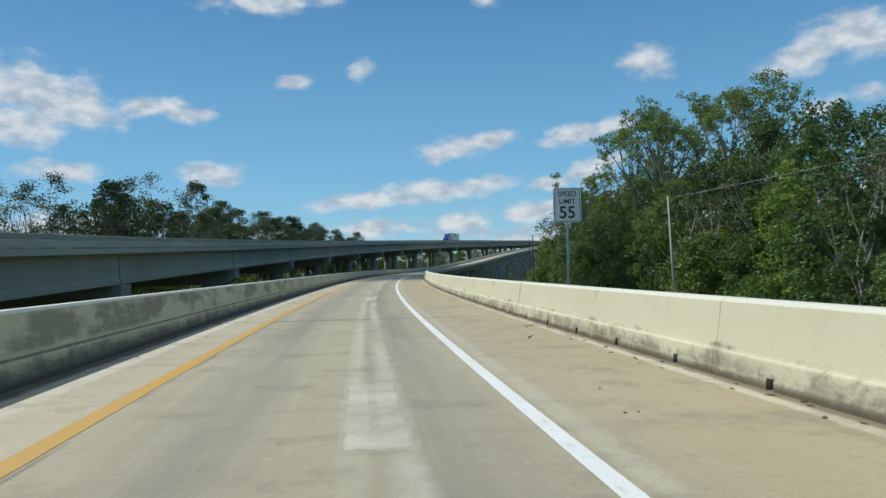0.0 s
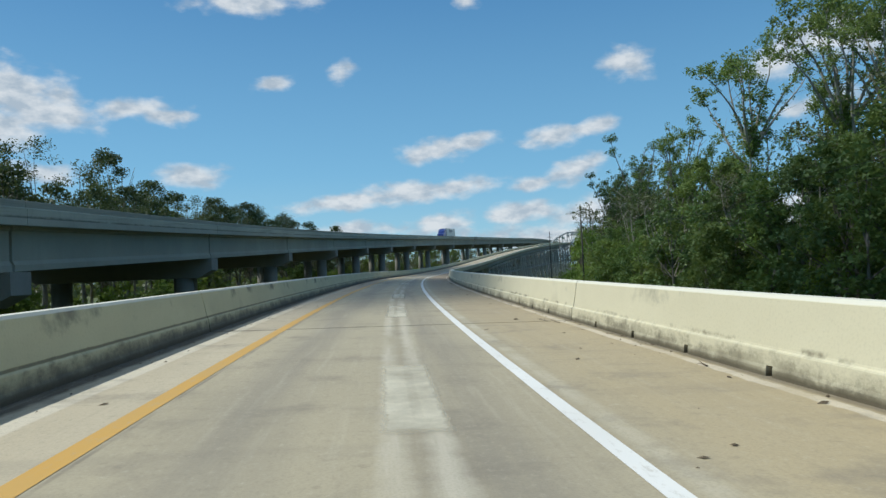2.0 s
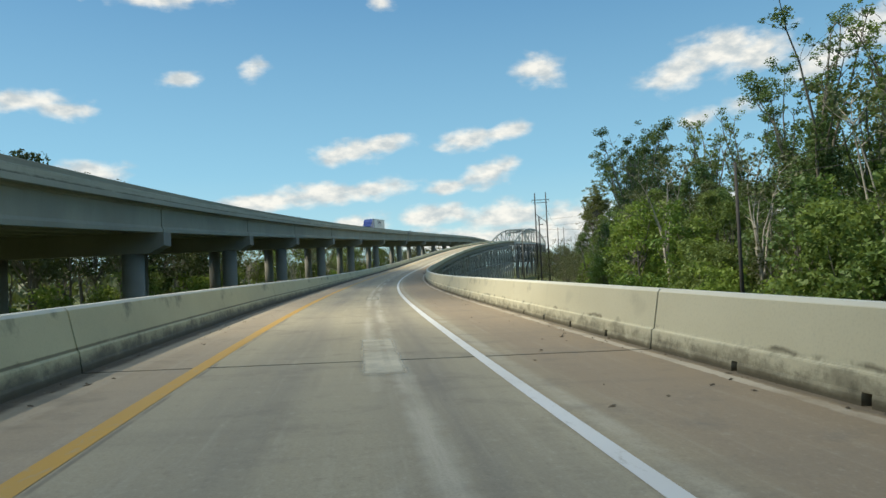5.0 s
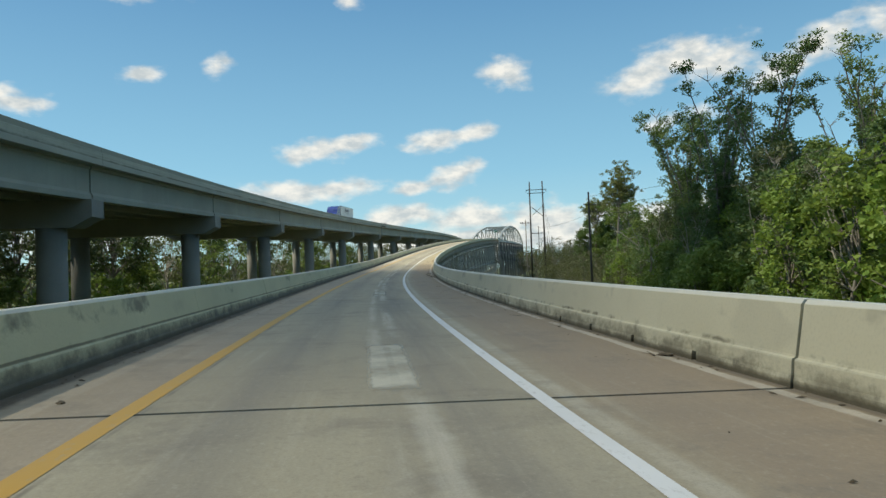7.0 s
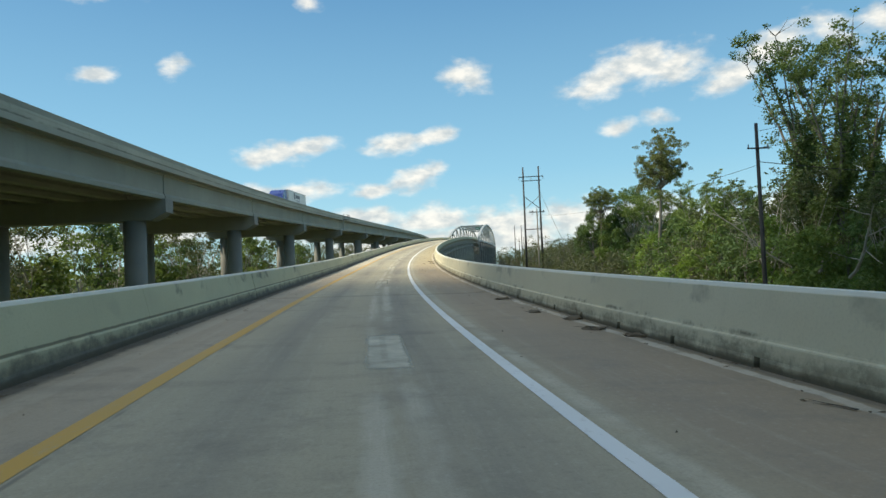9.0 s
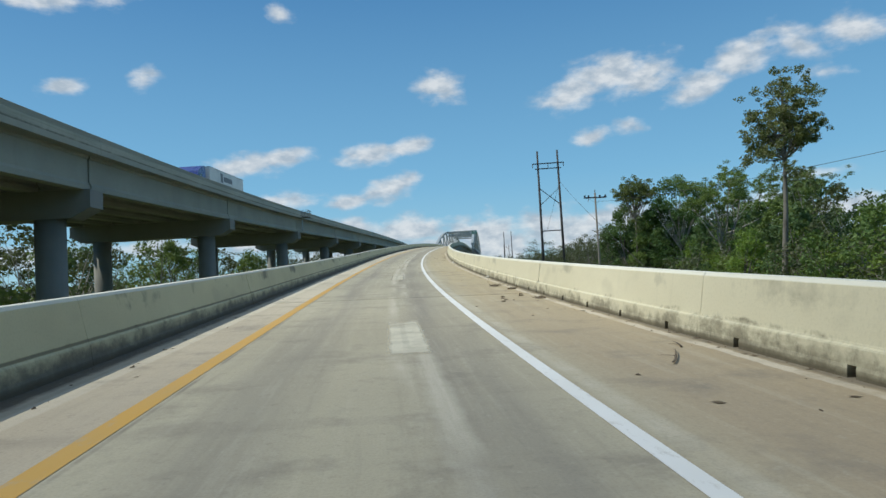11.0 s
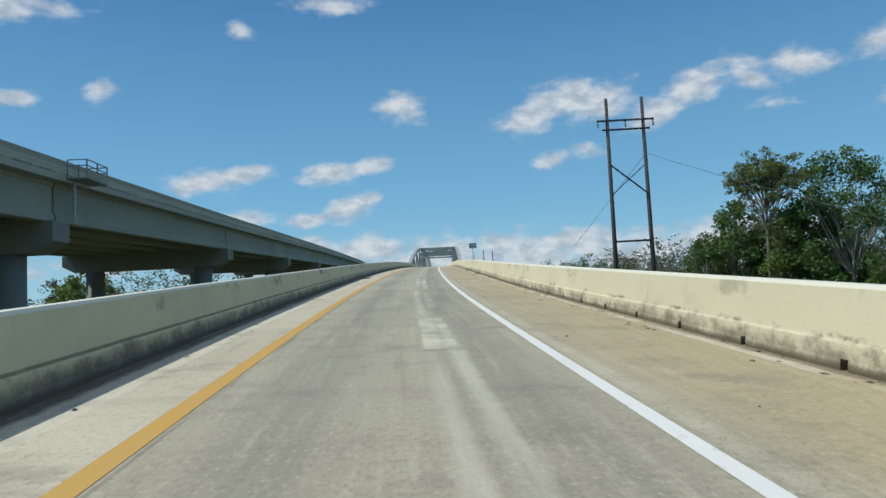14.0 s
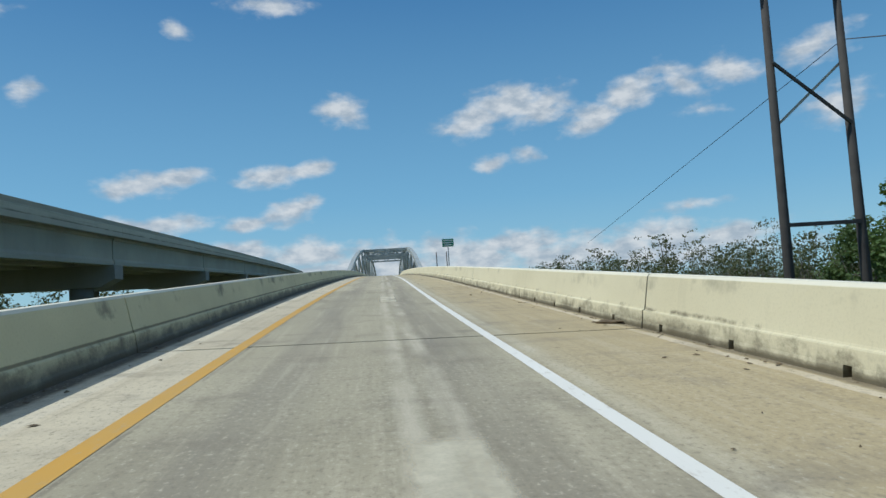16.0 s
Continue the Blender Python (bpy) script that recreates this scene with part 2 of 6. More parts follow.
def mat_deck():
    """Worn concrete deck: grey-tan lane, browner shoulder, wheel tracks, pale scraped strips, seams. u: metres across, v: along."""
    m, t, p = nodes_of("deck_concrete")
    uv = coords_of(t, "UV")
    xyz = t.nodes.new("ShaderNodeSeparateXYZ")
    t.links.new(uv, xyz.inputs[0])
    u, v = xyz.outputs[0], xyz.outputs[1]
    wob = calc(t, "ADD", u, span(t, spot(t, uv, 0.12, 3, 0.5), 0.0, 1.0, -0.35, 0.35))
    big = spot(t, uv, 0.35, 5, 0.6, (1.0, 0.35, 1))
    streak = spot(t, uv, 1.4, 5, 0.6, (1.6, 0.08, 1))
    cross = spot(t, uv, 1.0, 4, 0.6, (0.12, 1.5, 1))
    panel = spot(t, uv, 0.16, 2, 0.5, (0.05, 1.0, 1))
    grit = spot(t, uv, 45.0, 3, 0.6)
    off = lambda at: calc(t, "ABSOLUTE", calc(t, "SUBTRACT", u, at))
    col = mix(t, span(t, big, 0.3, 0.7), rgb(0.32, 0.284, 0.195), rgb(0.45, 0.402, 0.285))
    col = mix(t, span(t, panel, 0.4, 0.6, 0.0, 0.4), col, rgb(0.48, 0.435, 0.31))
    shoulder = span(t, wob, 1.6, 2.4)
    # each poured span has a tone of its own
    pour = t.nodes.new("ShaderNodeObjectInfo").outputs["Random"]
    col = mix(t, span(t, pour, 0.0, 0.5, 0.28, 0.0), col, rgb(0.27, 0.24, 0.175))
    col = mix(t, span(t, pour, 0.5, 1.0, 0.0, 0.28), col, rgb(0.52, 0.46, 0.33))
    col = mix(t, calc(t, "MULTIPLY", shoulder, 0.84), col, mix(t, pour, mix(t, big, rgb(0.385, 0.30, 0.165), rgb(0.48, 0.385, 0.22)), mix(t, big, rgb(0.42, 0.34, 0.19), rgb(0.54, 0.445, 0.265))))
    left = span(t, u, -1.98, -2.16)
    col = mix(t, calc(t, "MULTIPLY", left, 0.9), col, mix(t, span(t, big, 0.3, 0.7), rgb(0.47, 0.405, 0.29), rgb(0.62, 0.545, 0.405)))
    # the first spans are browner
    col = mix(t, span(t, v, 225.0, 265.0, 0.42, 0.0), col, mix(t, big, rgb(0.36, 0.288, 0.175), rgb(0.46, 0.372, 0.232)))
    # the middle spans' shoulders: redder and darker, cloud shade painted into the colour
    middle = calc(t, "MULTIPLY", span(t, v, 55.0, 95.0), span(t, v, 262.0, 232.0))
    red = calc(t, "MULTIPLY", middle, calc(t, "MAXIMUM", shoulder, calc(t, "MULTIPLY", left, 0.75)))
    col = mix(t, calc(t, "MULTIPLY", red, 0.72), col, mix(t, big, rgb(0.25, 0.178, 0.118), rgb(0.355, 0.26, 0.175)))
    # wheel tracks of the lane
    for at, wide, much in ((-1.05, 0.6, 0.66), (0.75, 0.75, 0.78)):
        near = span(t, calc(t, "ABSOLUTE", calc(t, "SUBTRACT", wob, at)), wide, 0.1)
        col = mix(t, calc(t, "MULTIPLY", near, calc(t, "MULTIPLY", span(t, streak, 0.2, 0.7), much)), col, rgb(0.20, 0.178, 0.145))
    # ghost of an older edge line, seam beside the yellow line
    ghost = calc(t, "MULTIPLY", span(t, off(1.86), 0.13, 0.05), span(t, spot(t, uv, 1.2, 5, 0.7), 0.3, 0.65))
    col = mix(t, calc(t, "MULTIPLY", ghost, 0.5), col, rgb(0.60, 0.55, 0.43))
    seam = calc(t, "MULTIPLY", span(t, off(-1.93), 0.03, 0.01), span(t, spot(t, uv, 0.8, 4), 0.4, 0.6))
    col = mix(t, calc(t, "MULTIPLY", seam, 0.6), col, rgb(0.12, 0.10, 0.075))
    # gutter of the shoulder: a pale ragged lip, then grime against the kerb
    lip = calc(t, "ADD", u, span(t, spot(t, uv, 2.0, 6, 0.7, (1, 0.5, 1)), 0.0, 1.0, -0.11, 0.11))
    pale = calc(t, "MULTIPLY", span(t, calc(t, "ABSOLUTE", calc(t, "SUBTRACT", lip, 3.85)), 0.09, 0.06), span(t, spot(t, uv, 0.5, 4, 0.6), 0.3, 0.5))
    col = mix(t, calc(t, "MULTIPLY", pale, 0.8), col, rgb(0.62, 0.55, 0.43))
    grime = span(t, lip, 3.92, 4.0)
    col = mix(t, calc(t, "MULTIPLY", grime, 0.7), col, rgb(0.15, 0.125, 0.085))
    # pale strip by the left gutter, faded in the spans under cloud shade
    strip = calc(t, "MULTIPLY", span(t, calc(t, "ABSOLUTE", calc(t, "SUBTRACT", calc(t, "ADD", u, span(t, spot(t, uv, 1.2, 5, 0.6, (1, 0.3, 1)), 0.0, 1.0, -0.05, 0.05)), -3.0)), 0.14, 0.10), span(t, spot(t, uv, 0.06, 3), 0.28, 0.42))
    col = mix(t, calc(t, "MULTIPLY", strip, span(t, middle, 0.0, 1.0, 0.75, 0.12)), col, rgb(0.62, 0.56, 0.44))
    # dark strip painted into the left gutter to deepen the parapet's shadow
    lshade = span(t, calc(t, "ADD", u, span(t, spot(t, uv, 1.6, 5, 0.65), 0.0, 1.0, -0.12, 0.12)), -3.24, -3.34)
    col = mix(t, calc(t, "MULTIPLY", lshade, 0.92), col, rgb(0.072, 0.053, 0.03))
    # cross stains, dark blotches and grit
    col = mix(t, span(t, cross, 0.54, 0.72, 0.0, 0.24), col, rgb(0.20, 0.172, 0.13))
    comb = calc(t, "ADD", calc(t, "MULTIPLY", calc(t, "SUBTRACT", spot(t, uv, 2.4, 6, 0.68, (2.2, 0.10, 1)), 0.49), span(t, v, 200.0, 290.0, 0.55, 0.9)), 0.49)
    col = mix(t, span(t, comb, 0.52, 0.68, 0.0, 0.38), col, rgb(0.56, 0.50, 0.37))
    col = mix(t, span(t, comb, 0.46, 0.32, 0.0, 0.35), col, rgb(0.22, 0.19, 0.135))
    blot = spot(t, uv, 0.9, 6, 0.68)
    col = mix(t, span(t, blot, 0.53, 0.70, 0.0, 0.6), col, rgb(0.20, 0.172, 0.13))
    fleck = spot(t, uv, 6.0, 6, 0.72)
    col = mix(t, span(t, fleck, 0.58, 0.72, 0.0, 0.4), col, rgb(0.17, 0.145, 0.105))
    col = mix(t, span(t, fleck, 0.40, 0.28, 0.0, 0.35), col, rgb(0.56, 0.50, 0.37))
    grain = spot(t, uv, 20.0, 4, 0.7, (1, 0.6, 1))
    rough_lane = span(t, spot(t, uv, 0.07, 3, 0.5, (0.4, 1, 1)), 0.4, 0.6, 0.25, 1.0)
    rough_lane = calc(t, "MULTIPLY", rough_lane, span(t, v, 255.0, 290.0, 0.6, 1.2))
    col = mix(t, calc(t, "MULTIPLY", span(t, grain, 0.54, 0.68, 0.0, 0.55), rough_lane), col, rgb(0.19, 0.165, 0.12))
    col = mix(t, calc(t, "MULTIPLY", span(t, grain, 0.44, 0.32, 0.0, 0.45), rough_lane), col, rgb(0.57, 0.51, 0.39))
    # pale scraped strips along the middle of the lane, broken up along the way
    for at, wide, turn in ((0.15, 0.08, 0.9), (0.48, 0.09, 1.13)):
        broken = calc(t, "MULTIPLY", span(t, spot(t, uv, 0.14 * turn, 5, 0.62, (3.0, 1, 1)), 0.42, 0.52), span(t, spot(t, uv, 1.0, 5, 0.65, (6.0, 0.25, 1)), 0.25, 0.6, 0.25, 1.0))
        edge = calc(t, "ADD", off(at), span(t, spot(t, uv, 2.5, 4), 0.0, 1.0, -0.09, 0.09))
        strip = span(t, edge, wide + 0.06, wide - 0.05)
        col = mix(t, calc(t, "MULTIPLY", strip, calc(t, "MULTIPLY", broken, 0.7)), col, rgb(0.57, 0.515, 0.40))
    col = mix(t, span(t, grit, 0.45, 0.85, 0.0, 0.32), col, rgb(0.15, 0.13, 0.10))
    put(t, p.inputs["Base Color"], col)
    put(t, p.inputs["Roughness"], span(t, big, 0.3, 0.7, 0.78, 0.92))
    bump(t, p, grit, 0.25, 0.008)
    return m


def mat_barrier(name, pale, warm, dirt=1.0, ledge_at=0.36):
    """Cream concrete wall: mildew along the ledge and foot, dark along its base, rain streaks, patches. v: along, z of
    the object up from the deck.
    """
    m, t, p = nodes_of(name)
    uv = coords_of(t, "UV")
    xyz = t.nodes.new("ShaderNodeSeparateXYZ")
    t.links.new(uv, xyz.inputs[0])
    z, v = xyz.outputs[0], xyz.outputs[1]
    big = spot(t, uv, 0.6, 5, 0.6, (1.0, 0.5, 1))
    fine = spot(t, uv, 30.0, 4, 0.6)
    drip = spot(t, uv, 2.2, 5, 0.65, (0.25, 1.3, 1))
    col = mix(t, span(t, big, 0.3, 0.7), pale, warm)
    col = mix(t, span(t, drip, 0.58, 0.8, 0.0, 0.16), col, rgb(0.27, 0.25, 0.19))
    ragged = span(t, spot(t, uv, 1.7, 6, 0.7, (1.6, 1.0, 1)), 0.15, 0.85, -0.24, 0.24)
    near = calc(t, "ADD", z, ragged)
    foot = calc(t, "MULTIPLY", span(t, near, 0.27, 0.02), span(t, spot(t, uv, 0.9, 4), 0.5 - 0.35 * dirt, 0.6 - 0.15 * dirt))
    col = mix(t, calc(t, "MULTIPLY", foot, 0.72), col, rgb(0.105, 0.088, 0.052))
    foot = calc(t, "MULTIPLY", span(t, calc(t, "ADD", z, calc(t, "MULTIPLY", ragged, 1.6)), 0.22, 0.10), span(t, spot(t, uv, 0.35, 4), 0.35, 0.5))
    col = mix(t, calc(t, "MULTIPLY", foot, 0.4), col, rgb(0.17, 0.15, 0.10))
    ledge = calc(t, "MULTIPLY", span(t, calc(t, "ABSOLUTE", calc(t, "SUBTRACT", calc(t, "ADD", z, calc(t, "MULTIPLY", ragged, 0.4 - 0.36 * dirt)), ledge_at)), 0.06 - 0.036 * dirt, 0.0 + 0.012 * dirt),
                 span(t, spot(t, uv, 0.9, 5, 0.7), *((0.15, 0.42) if dirt > 0.9 else (0.53, 0.62))))
    col = mix(t, calc(t, "MULTIPLY", ledge, 0.75), col, rgb(0.10, 0.083, 0.05))
    high = calc(t, "MULTIPLY", span(t, calc(t, "ADD", z, calc(t, "MULTIPLY", ragged, 0.9)), 0.56, 0.66), span(t, spot(t, uv, 0.55, 5, 0.65), 0.56, 0.66))
    col = mix(t, calc(t, "MULTIPLY", high, 0.75 * dirt), col, rgb(0.11, 0.105, 0.085))
    dots = calc(t, "MULTIPLY", span(t, near, 0.36, 0.1), span(t, spot(t, uv, 6.0, 5, 0.7), 0.5, 0.66))
    col = mix(t, calc(t, "MULTIPLY", dots, 0.55), col, rgb(0.10, 0.09, 0.06))
    if dirt > 0.9:
        # this wall also darkens evenly below its ledge towards the deck
        foot_dark = span(t, calc(t, "ADD", z, calc(t, "MULTIPLY", ragged, 0.35)), 0.30, 0.10)
        col = mix(t, calc(t, "MULTIPLY", foot_dark, 0.7), col, rgb(0.10, 0.095, 0.08))
    # narrow dark band along the foot
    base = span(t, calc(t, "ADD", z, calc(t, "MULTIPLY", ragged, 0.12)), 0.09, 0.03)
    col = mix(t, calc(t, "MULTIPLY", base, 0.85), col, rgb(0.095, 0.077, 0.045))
    if dirt > 0.9:
        mildew = calc(t, "MULTIPLY", span(t, spot(t, uv, 0.8, 5, 0.62, (1.6, 0.6, 1)), 0.46, 0.56), calc(t, "MULTIPLY", span(t, v, 8.0, -12.0), span(t, z, 0.33, 0.40)))
        col = mix(t, calc(t, "MULTIPLY", mildew, 0.62), col, rgb(0.11, 0.115, 0.085))
    patch = span(t, spot(t, uv, 1.1, 2, 0.4, (1, 0.6, 1)), 0.66, 0.72)
    col = mix(t, calc(t, "MULTIPLY", patch, 0.16), col, rgb(0.25, 0.235, 0.185))
    col = mix(t, span(t, fine, 0.5, 0.85, 0.0, 0.22), col, rgb(0.2, 0.18, 0.14))
    # the sun's brightness on the top edge, painted in as a paler colour
    cap = span(t, calc(t, "ADD", z, calc(t, "MULTIPLY", ragged, 0.03)), 0.803, 0.812)
    col = mix(t, calc(t, "MULTIPLY", cap, 0.85), col, mix(t, big, rgb(0.74, 0.72, 0.62), rgb(0.64, 0.62, 0.52)))
    put(t, p.inputs["Base Color"], col)
    p.inputs["Roughness"].default_value = 0.85
    bump(t, p, fine, 0.3, 0.006)
    return m


def mat_paint(name, a, b):
    m, t, p = nodes_of(name)
    uv = coords_of(t, "UV")
    wear = spot(t, uv, 9.0, 6, 0.7, (1, 0.4, 1))
    col = mix(t, span(t, spot(t, uv, 0.5, 4), 0.3, 0.7), a, b)
    col = mix(t, span(t, wear, 0.56, 0.72, 0.0, 0.6), col, rgb(0.38, 0.33, 0.25))
    put(t, p.inputs["Base Color"], col)
    p.inputs["Roughness"].default_value = 0.7
    bump(t, p, wear, 0.2, 0.003)
    return m


def mat_worn(name, a, b, least, most, slit):
    """A patch that fades out in a broken edge, with a bare slit in it. u and v: across and along the patch, 0 to 1."""
    m, t, p = nodes_of(name)
    uv, c = coords_of(t, "UV"), coords_of(t)
    xyz = t.nodes.new("ShaderNodeSeparateXYZ")
    t.links.new(uv, xyz.inputs[0])
    blot, grit, rag = spot(t, c, 1.1, 5, 0.65), spot(t, c, 45.0, 3, 0.6), spot(t, c, 6.0, 5, 0.7)
    col = mix(t, span(t, blot, 0.35, 0.65), a, b)
    col = mix(t, span(t, grit, 0.45, 0.85, 0.0, 0.25), col, rgb(0.17, 0.15, 0.11))
    put(t, p.inputs["Base Color"], col)
    p.inputs["Roughness"].default_value = 0.85
    off = lambda k, at, half: calc(t, "DIVIDE", calc(t, "ABSOLUTE", calc(t, "SUBTRACT", xyz.outputs[k], at)), half)
    shift = span(t, rag, 0.25, 0.75, -0.10, 0.10)
    side = span(t, calc(t, "ADD", off(0, 0.5, 0.5), shift), 0.92, 0.70)
    end = span(t, calc(t, "ADD", off(1, 0.5, 0.5), calc(t, "MULTIPLY", shift, 0.3)), 0.97, 0.86)
    cover = calc(t, "MULTIPLY", calc(t, "MULTIPLY", side, end), span(t, blot, 0.66, 0.40, least, most))
    apart = t.nodes.new("ShaderNodeObjectInfo").outputs["Random"]
    across = calc(t, "DIVIDE", calc(t, "ABSOLUTE", calc(t, "SUBTRACT", xyz.outputs[0], span(t, apart, 0.0, 1.0, 0.38, 0.68))), 0.07)
    inner = calc(t, "MAXIMUM", calc(t, "ADD", across, calc(t, "MULTIPLY", shift, 6.0)), off(1, 0.55, 0.36))
    cover = calc(t, "MULTIPLY", cover, span(t, inner, 0.7, 1.3, 1.0 - slit, 1.0))
    clear = t.nodes.new("ShaderNodeBsdfTransparent")
    ms = t.nodes.new("ShaderNodeMixShader")
    put(t, ms.inputs[0], cover)
    t.links.new(clear.outputs[0], ms.inputs[1])
    t.links.new(p.outputs[0], ms.inputs[2])
    t.links.new(ms.outputs[0], t.nodes["Material Output"].inputs[0])
    return m


def mat_overpass(name, a, b):
    m, t, p = nodes_of(name)
    c = coords_of(t)
    big = spot(t, c, 0.18, 5, 0.6)
    drip = spot(t, c, 1.6, 5, 0.65, (1, 1, 0.12))
    fine = spot(t, c, 14.0, 4, 0.6)
    col = mix(t, span(t, big, 0.3, 0.7), a, b)
    col = mix(t, span(t, drip, 0.54, 0.8, 0.0, 0.2), col, rgb(a[0] * 0.45, a[1] * 0.45, a[2] * 0.43))
    col = mix(t, span(t, fine, 0.5, 0.85, 0.0, 0.25), col, rgb(a[0] * 0.5, a[1] * 0.5, a[2] * 0.5))
    put(t, p.inputs["Base Color"], col)
    p.inputs["Roughness"].default_value = 0.88
    bump(t, p, fine, 0.25, 0.02)
    return m


def mat_fascia(name, a, b):
    """Viaduct parapet face: dark weathered top band, drips and a stained lower edge with its shadow line painted in. u:
    height from the top, v: along.
    """
    m, t, p = nodes_of(name)
    uv = coords_of(t, "UV")
    xyz = t.nodes.new("ShaderNodeSeparateXYZ")
    t.links.new(uv, xyz.inputs[0])
    h = xyz.outputs[0]
    big, fine = spot(t, uv, 0.35, 5, 0.6, (1, 0.4, 1)), spot(t, uv, 16.0, 4, 0.6)
    drip = spot(t, uv, 2.0, 6, 0.7, (0.2, 1.4, 1))
    ragged = span(t, spot(t, uv, 1.4, 6, 0.7), 0.0, 1.0, -0.12, 0.12)
    col = mix(t, span(t, big, 0.3, 0.7), a, b)
    dark = rgb(a[0] * 0.42, a[1] * 0.42, a[2] * 0.42)
    col = mix(t, span(t, drip, 0.5, 0.76, 0.0, 0.3), col, dark)
    along = spot(t, uv, 3.0, 5, 0.65, (3.0, 0.06, 1))
    col = mix(t, span(t, along, 0.5, 0.68, 0.0, 0.5), col, dark)
    top = span(t, calc(t, "ADD", h, calc(t, "MULTIPLY", ragged, 0.5)), -0.38, -0.30)
    col = mix(t, calc(t, "MULTIPLY", top, 0.55), col, dark)
    # ragged lower edge: stain, with the overhang's shadow line painted in
    low = calc(t, "MULTIPLY", span(t, calc(t, "ADD", h, calc(t, "MULTIPLY", ragged, 1.1)), -0.68, -0.76), span(t, spot(t, uv, 0.5, 4), 0.3, 0.5))
    col = mix(t, calc(t, "MULTIPLY", low, 0.85), col, rgb(a[0] * 0.25, a[1] * 0.25, a[2] * 0.25))
    col = mix(t, span(t, fine, 0.5, 0.85, 0.0, 0.25), col, dark)
    put(t, p.inputs["Base Color"], col)
    p.inputs["Roughness"].default_value = 0.88
    bump(t, p, fine, 0.3, 0.02)
    return m


def mat_leaf(name, a, b, c, through=0.3):
    """Leaves: colour from leaf to leaf and from tree to tree, some light passing through."""
    m, t, p = nodes_of(name)
    isle = t.nodes.new("ShaderNodeNewGeometry").outputs["Random Per Island"]
    tree = t.nodes.new("ShaderNodeObjectInfo").outputs["Random"]
    col = mix(t, isle, a, b)
    col = mix(t, calc(t, "MULTIPLY", tree, 0.75), col, c)
    put(t, p.inputs["Base Color"], col)
    p.inputs["Roughness"].default_value = 0.55
    p.inputs["Specular IOR Level"].default_value = 0.3
    tr = t.nodes.new("ShaderNodeBsdfTranslucent")
    put(t, tr.inputs[0], mix(t, 0.4, col, rgb(0.22, 0.28, 0.04)))
    ms = t.nodes.new("ShaderNodeMixShader")
    ms.inputs[0].default_value = through
    t.links.new(p.outputs[0], ms.inputs[1])
    t.links.new(tr.outputs[0], ms.inputs[2])
    t.links.new(ms.outputs[0], t.nodes["Material Output"].inputs[0])
    return m


def mat_ground():
    m, t, p = nodes_of("grass_ground")
    c = coords_of(t)
    big, mid, fine = spot(t, c, 0.02, 5), spot(t, c, 0.3, 5), spot(t, c, 3.0, 4)
    col = mix(t, span(t, big, 0.35, 0.65), rgb(0.07, 0.10, 0.025), rgb(0.11, 0.13, 0.035))
    col = mix(t, span(t, mid, 0.45, 0.75, 0.0, 0.6), col, rgb(0.15, 0.14, 0.06))
    col = mix(t, span(t, fine, 0.4, 0.8, 0.0, 0.5), col, rgb(0.04, 0.06, 0.015))
    put(t, p.inputs["Base Color"], col)
    p.inputs["Roughness"].default_value = 0.95
    bump(t, p, fine, 0.6, 0.1)
    return m


DECK = mat_deck()
WALL_L = mat_barrier("barrier_concrete_grey", rgb(0.60, 0.57, 0.36), rgb(0.49, 0.465, 0.295), 1.0, 0.312)
WALL_R = mat_barrier("barrier_concrete_cream", rgb(0.64, 0.595, 0.43), rgb(0.57, 0.525, 0.37), 0.5, 0.315)
WORN = mat_worn("worn_concrete", rgb(0.66, 0.61, 0.47), rgb(0.57, 0.52, 0.395), 0.5, 0.85, 0.15)
WHITE_PAINT = mat_paint("white_road_paint", rgb(0.78, 0.765, 0.715), rgb(0.70, 0.68, 0.625))
YELLOW_PAINT = mat_paint("yellow_road_paint", rgb(0.58, 0.315, 0.045), rgb(0.51, 0.31, 0.08))
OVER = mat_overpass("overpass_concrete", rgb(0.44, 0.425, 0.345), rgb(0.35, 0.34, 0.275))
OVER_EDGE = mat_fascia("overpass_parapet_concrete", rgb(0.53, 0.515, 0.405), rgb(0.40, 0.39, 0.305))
# girder and pier tones lowered to stand in for shade under the deck
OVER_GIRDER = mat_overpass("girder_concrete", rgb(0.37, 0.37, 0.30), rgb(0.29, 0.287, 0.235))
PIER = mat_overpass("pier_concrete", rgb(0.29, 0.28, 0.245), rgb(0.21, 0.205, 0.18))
STEEL = mat_plain("silver_bridge_steel", rgb(0.45, 0.47, 0.45), rgb(0.32, 0.34, 0.325), 0.5, 0.8, 0.1, 12.0)
PALE_STEEL = mat_plain("pale_trestle_steel", rgb(0.50, 0.51, 0.48), rgb(0.36, 0.365, 0.345), 0.55, 0.6, 0.1, 10.0)
OLD_STEEL = mat_plain("grey_trestle_steel", rgb(0.30, 0.31, 0.30), rgb(0.19, 0.195, 0.19), 0.6, 0.6, 0.15, 10.0)
DARK_STEEL = mat_plain("dark_weathered_steel", rgb(0.09, 0.09, 0.087), rgb(0.15, 0.15, 0.142), 0.6, 0.6, 0.1, 10.0)
GALVANISED = mat_plain("galvanised_steel", rgb(0.45, 0.46, 0.46), rgb(0.34, 0.35, 0.35), 0.45, 3.0, 0.7, 60.0)
POLE_WOOD = mat_plain("creosoted_pole_wood", rgb(0.038, 0.034, 0.033), rgb(0.07, 0.064, 0.06), 0.85, 0.9, 0.0, 25.0, 0.4)
BROWN_WOOD = mat_plain("brown_pole_wood", rgb(0.17, 0.15, 0.12), rgb(0.25, 0.225, 0.185), 0.9, 0.9, 0.0, 25.0, 0.4)
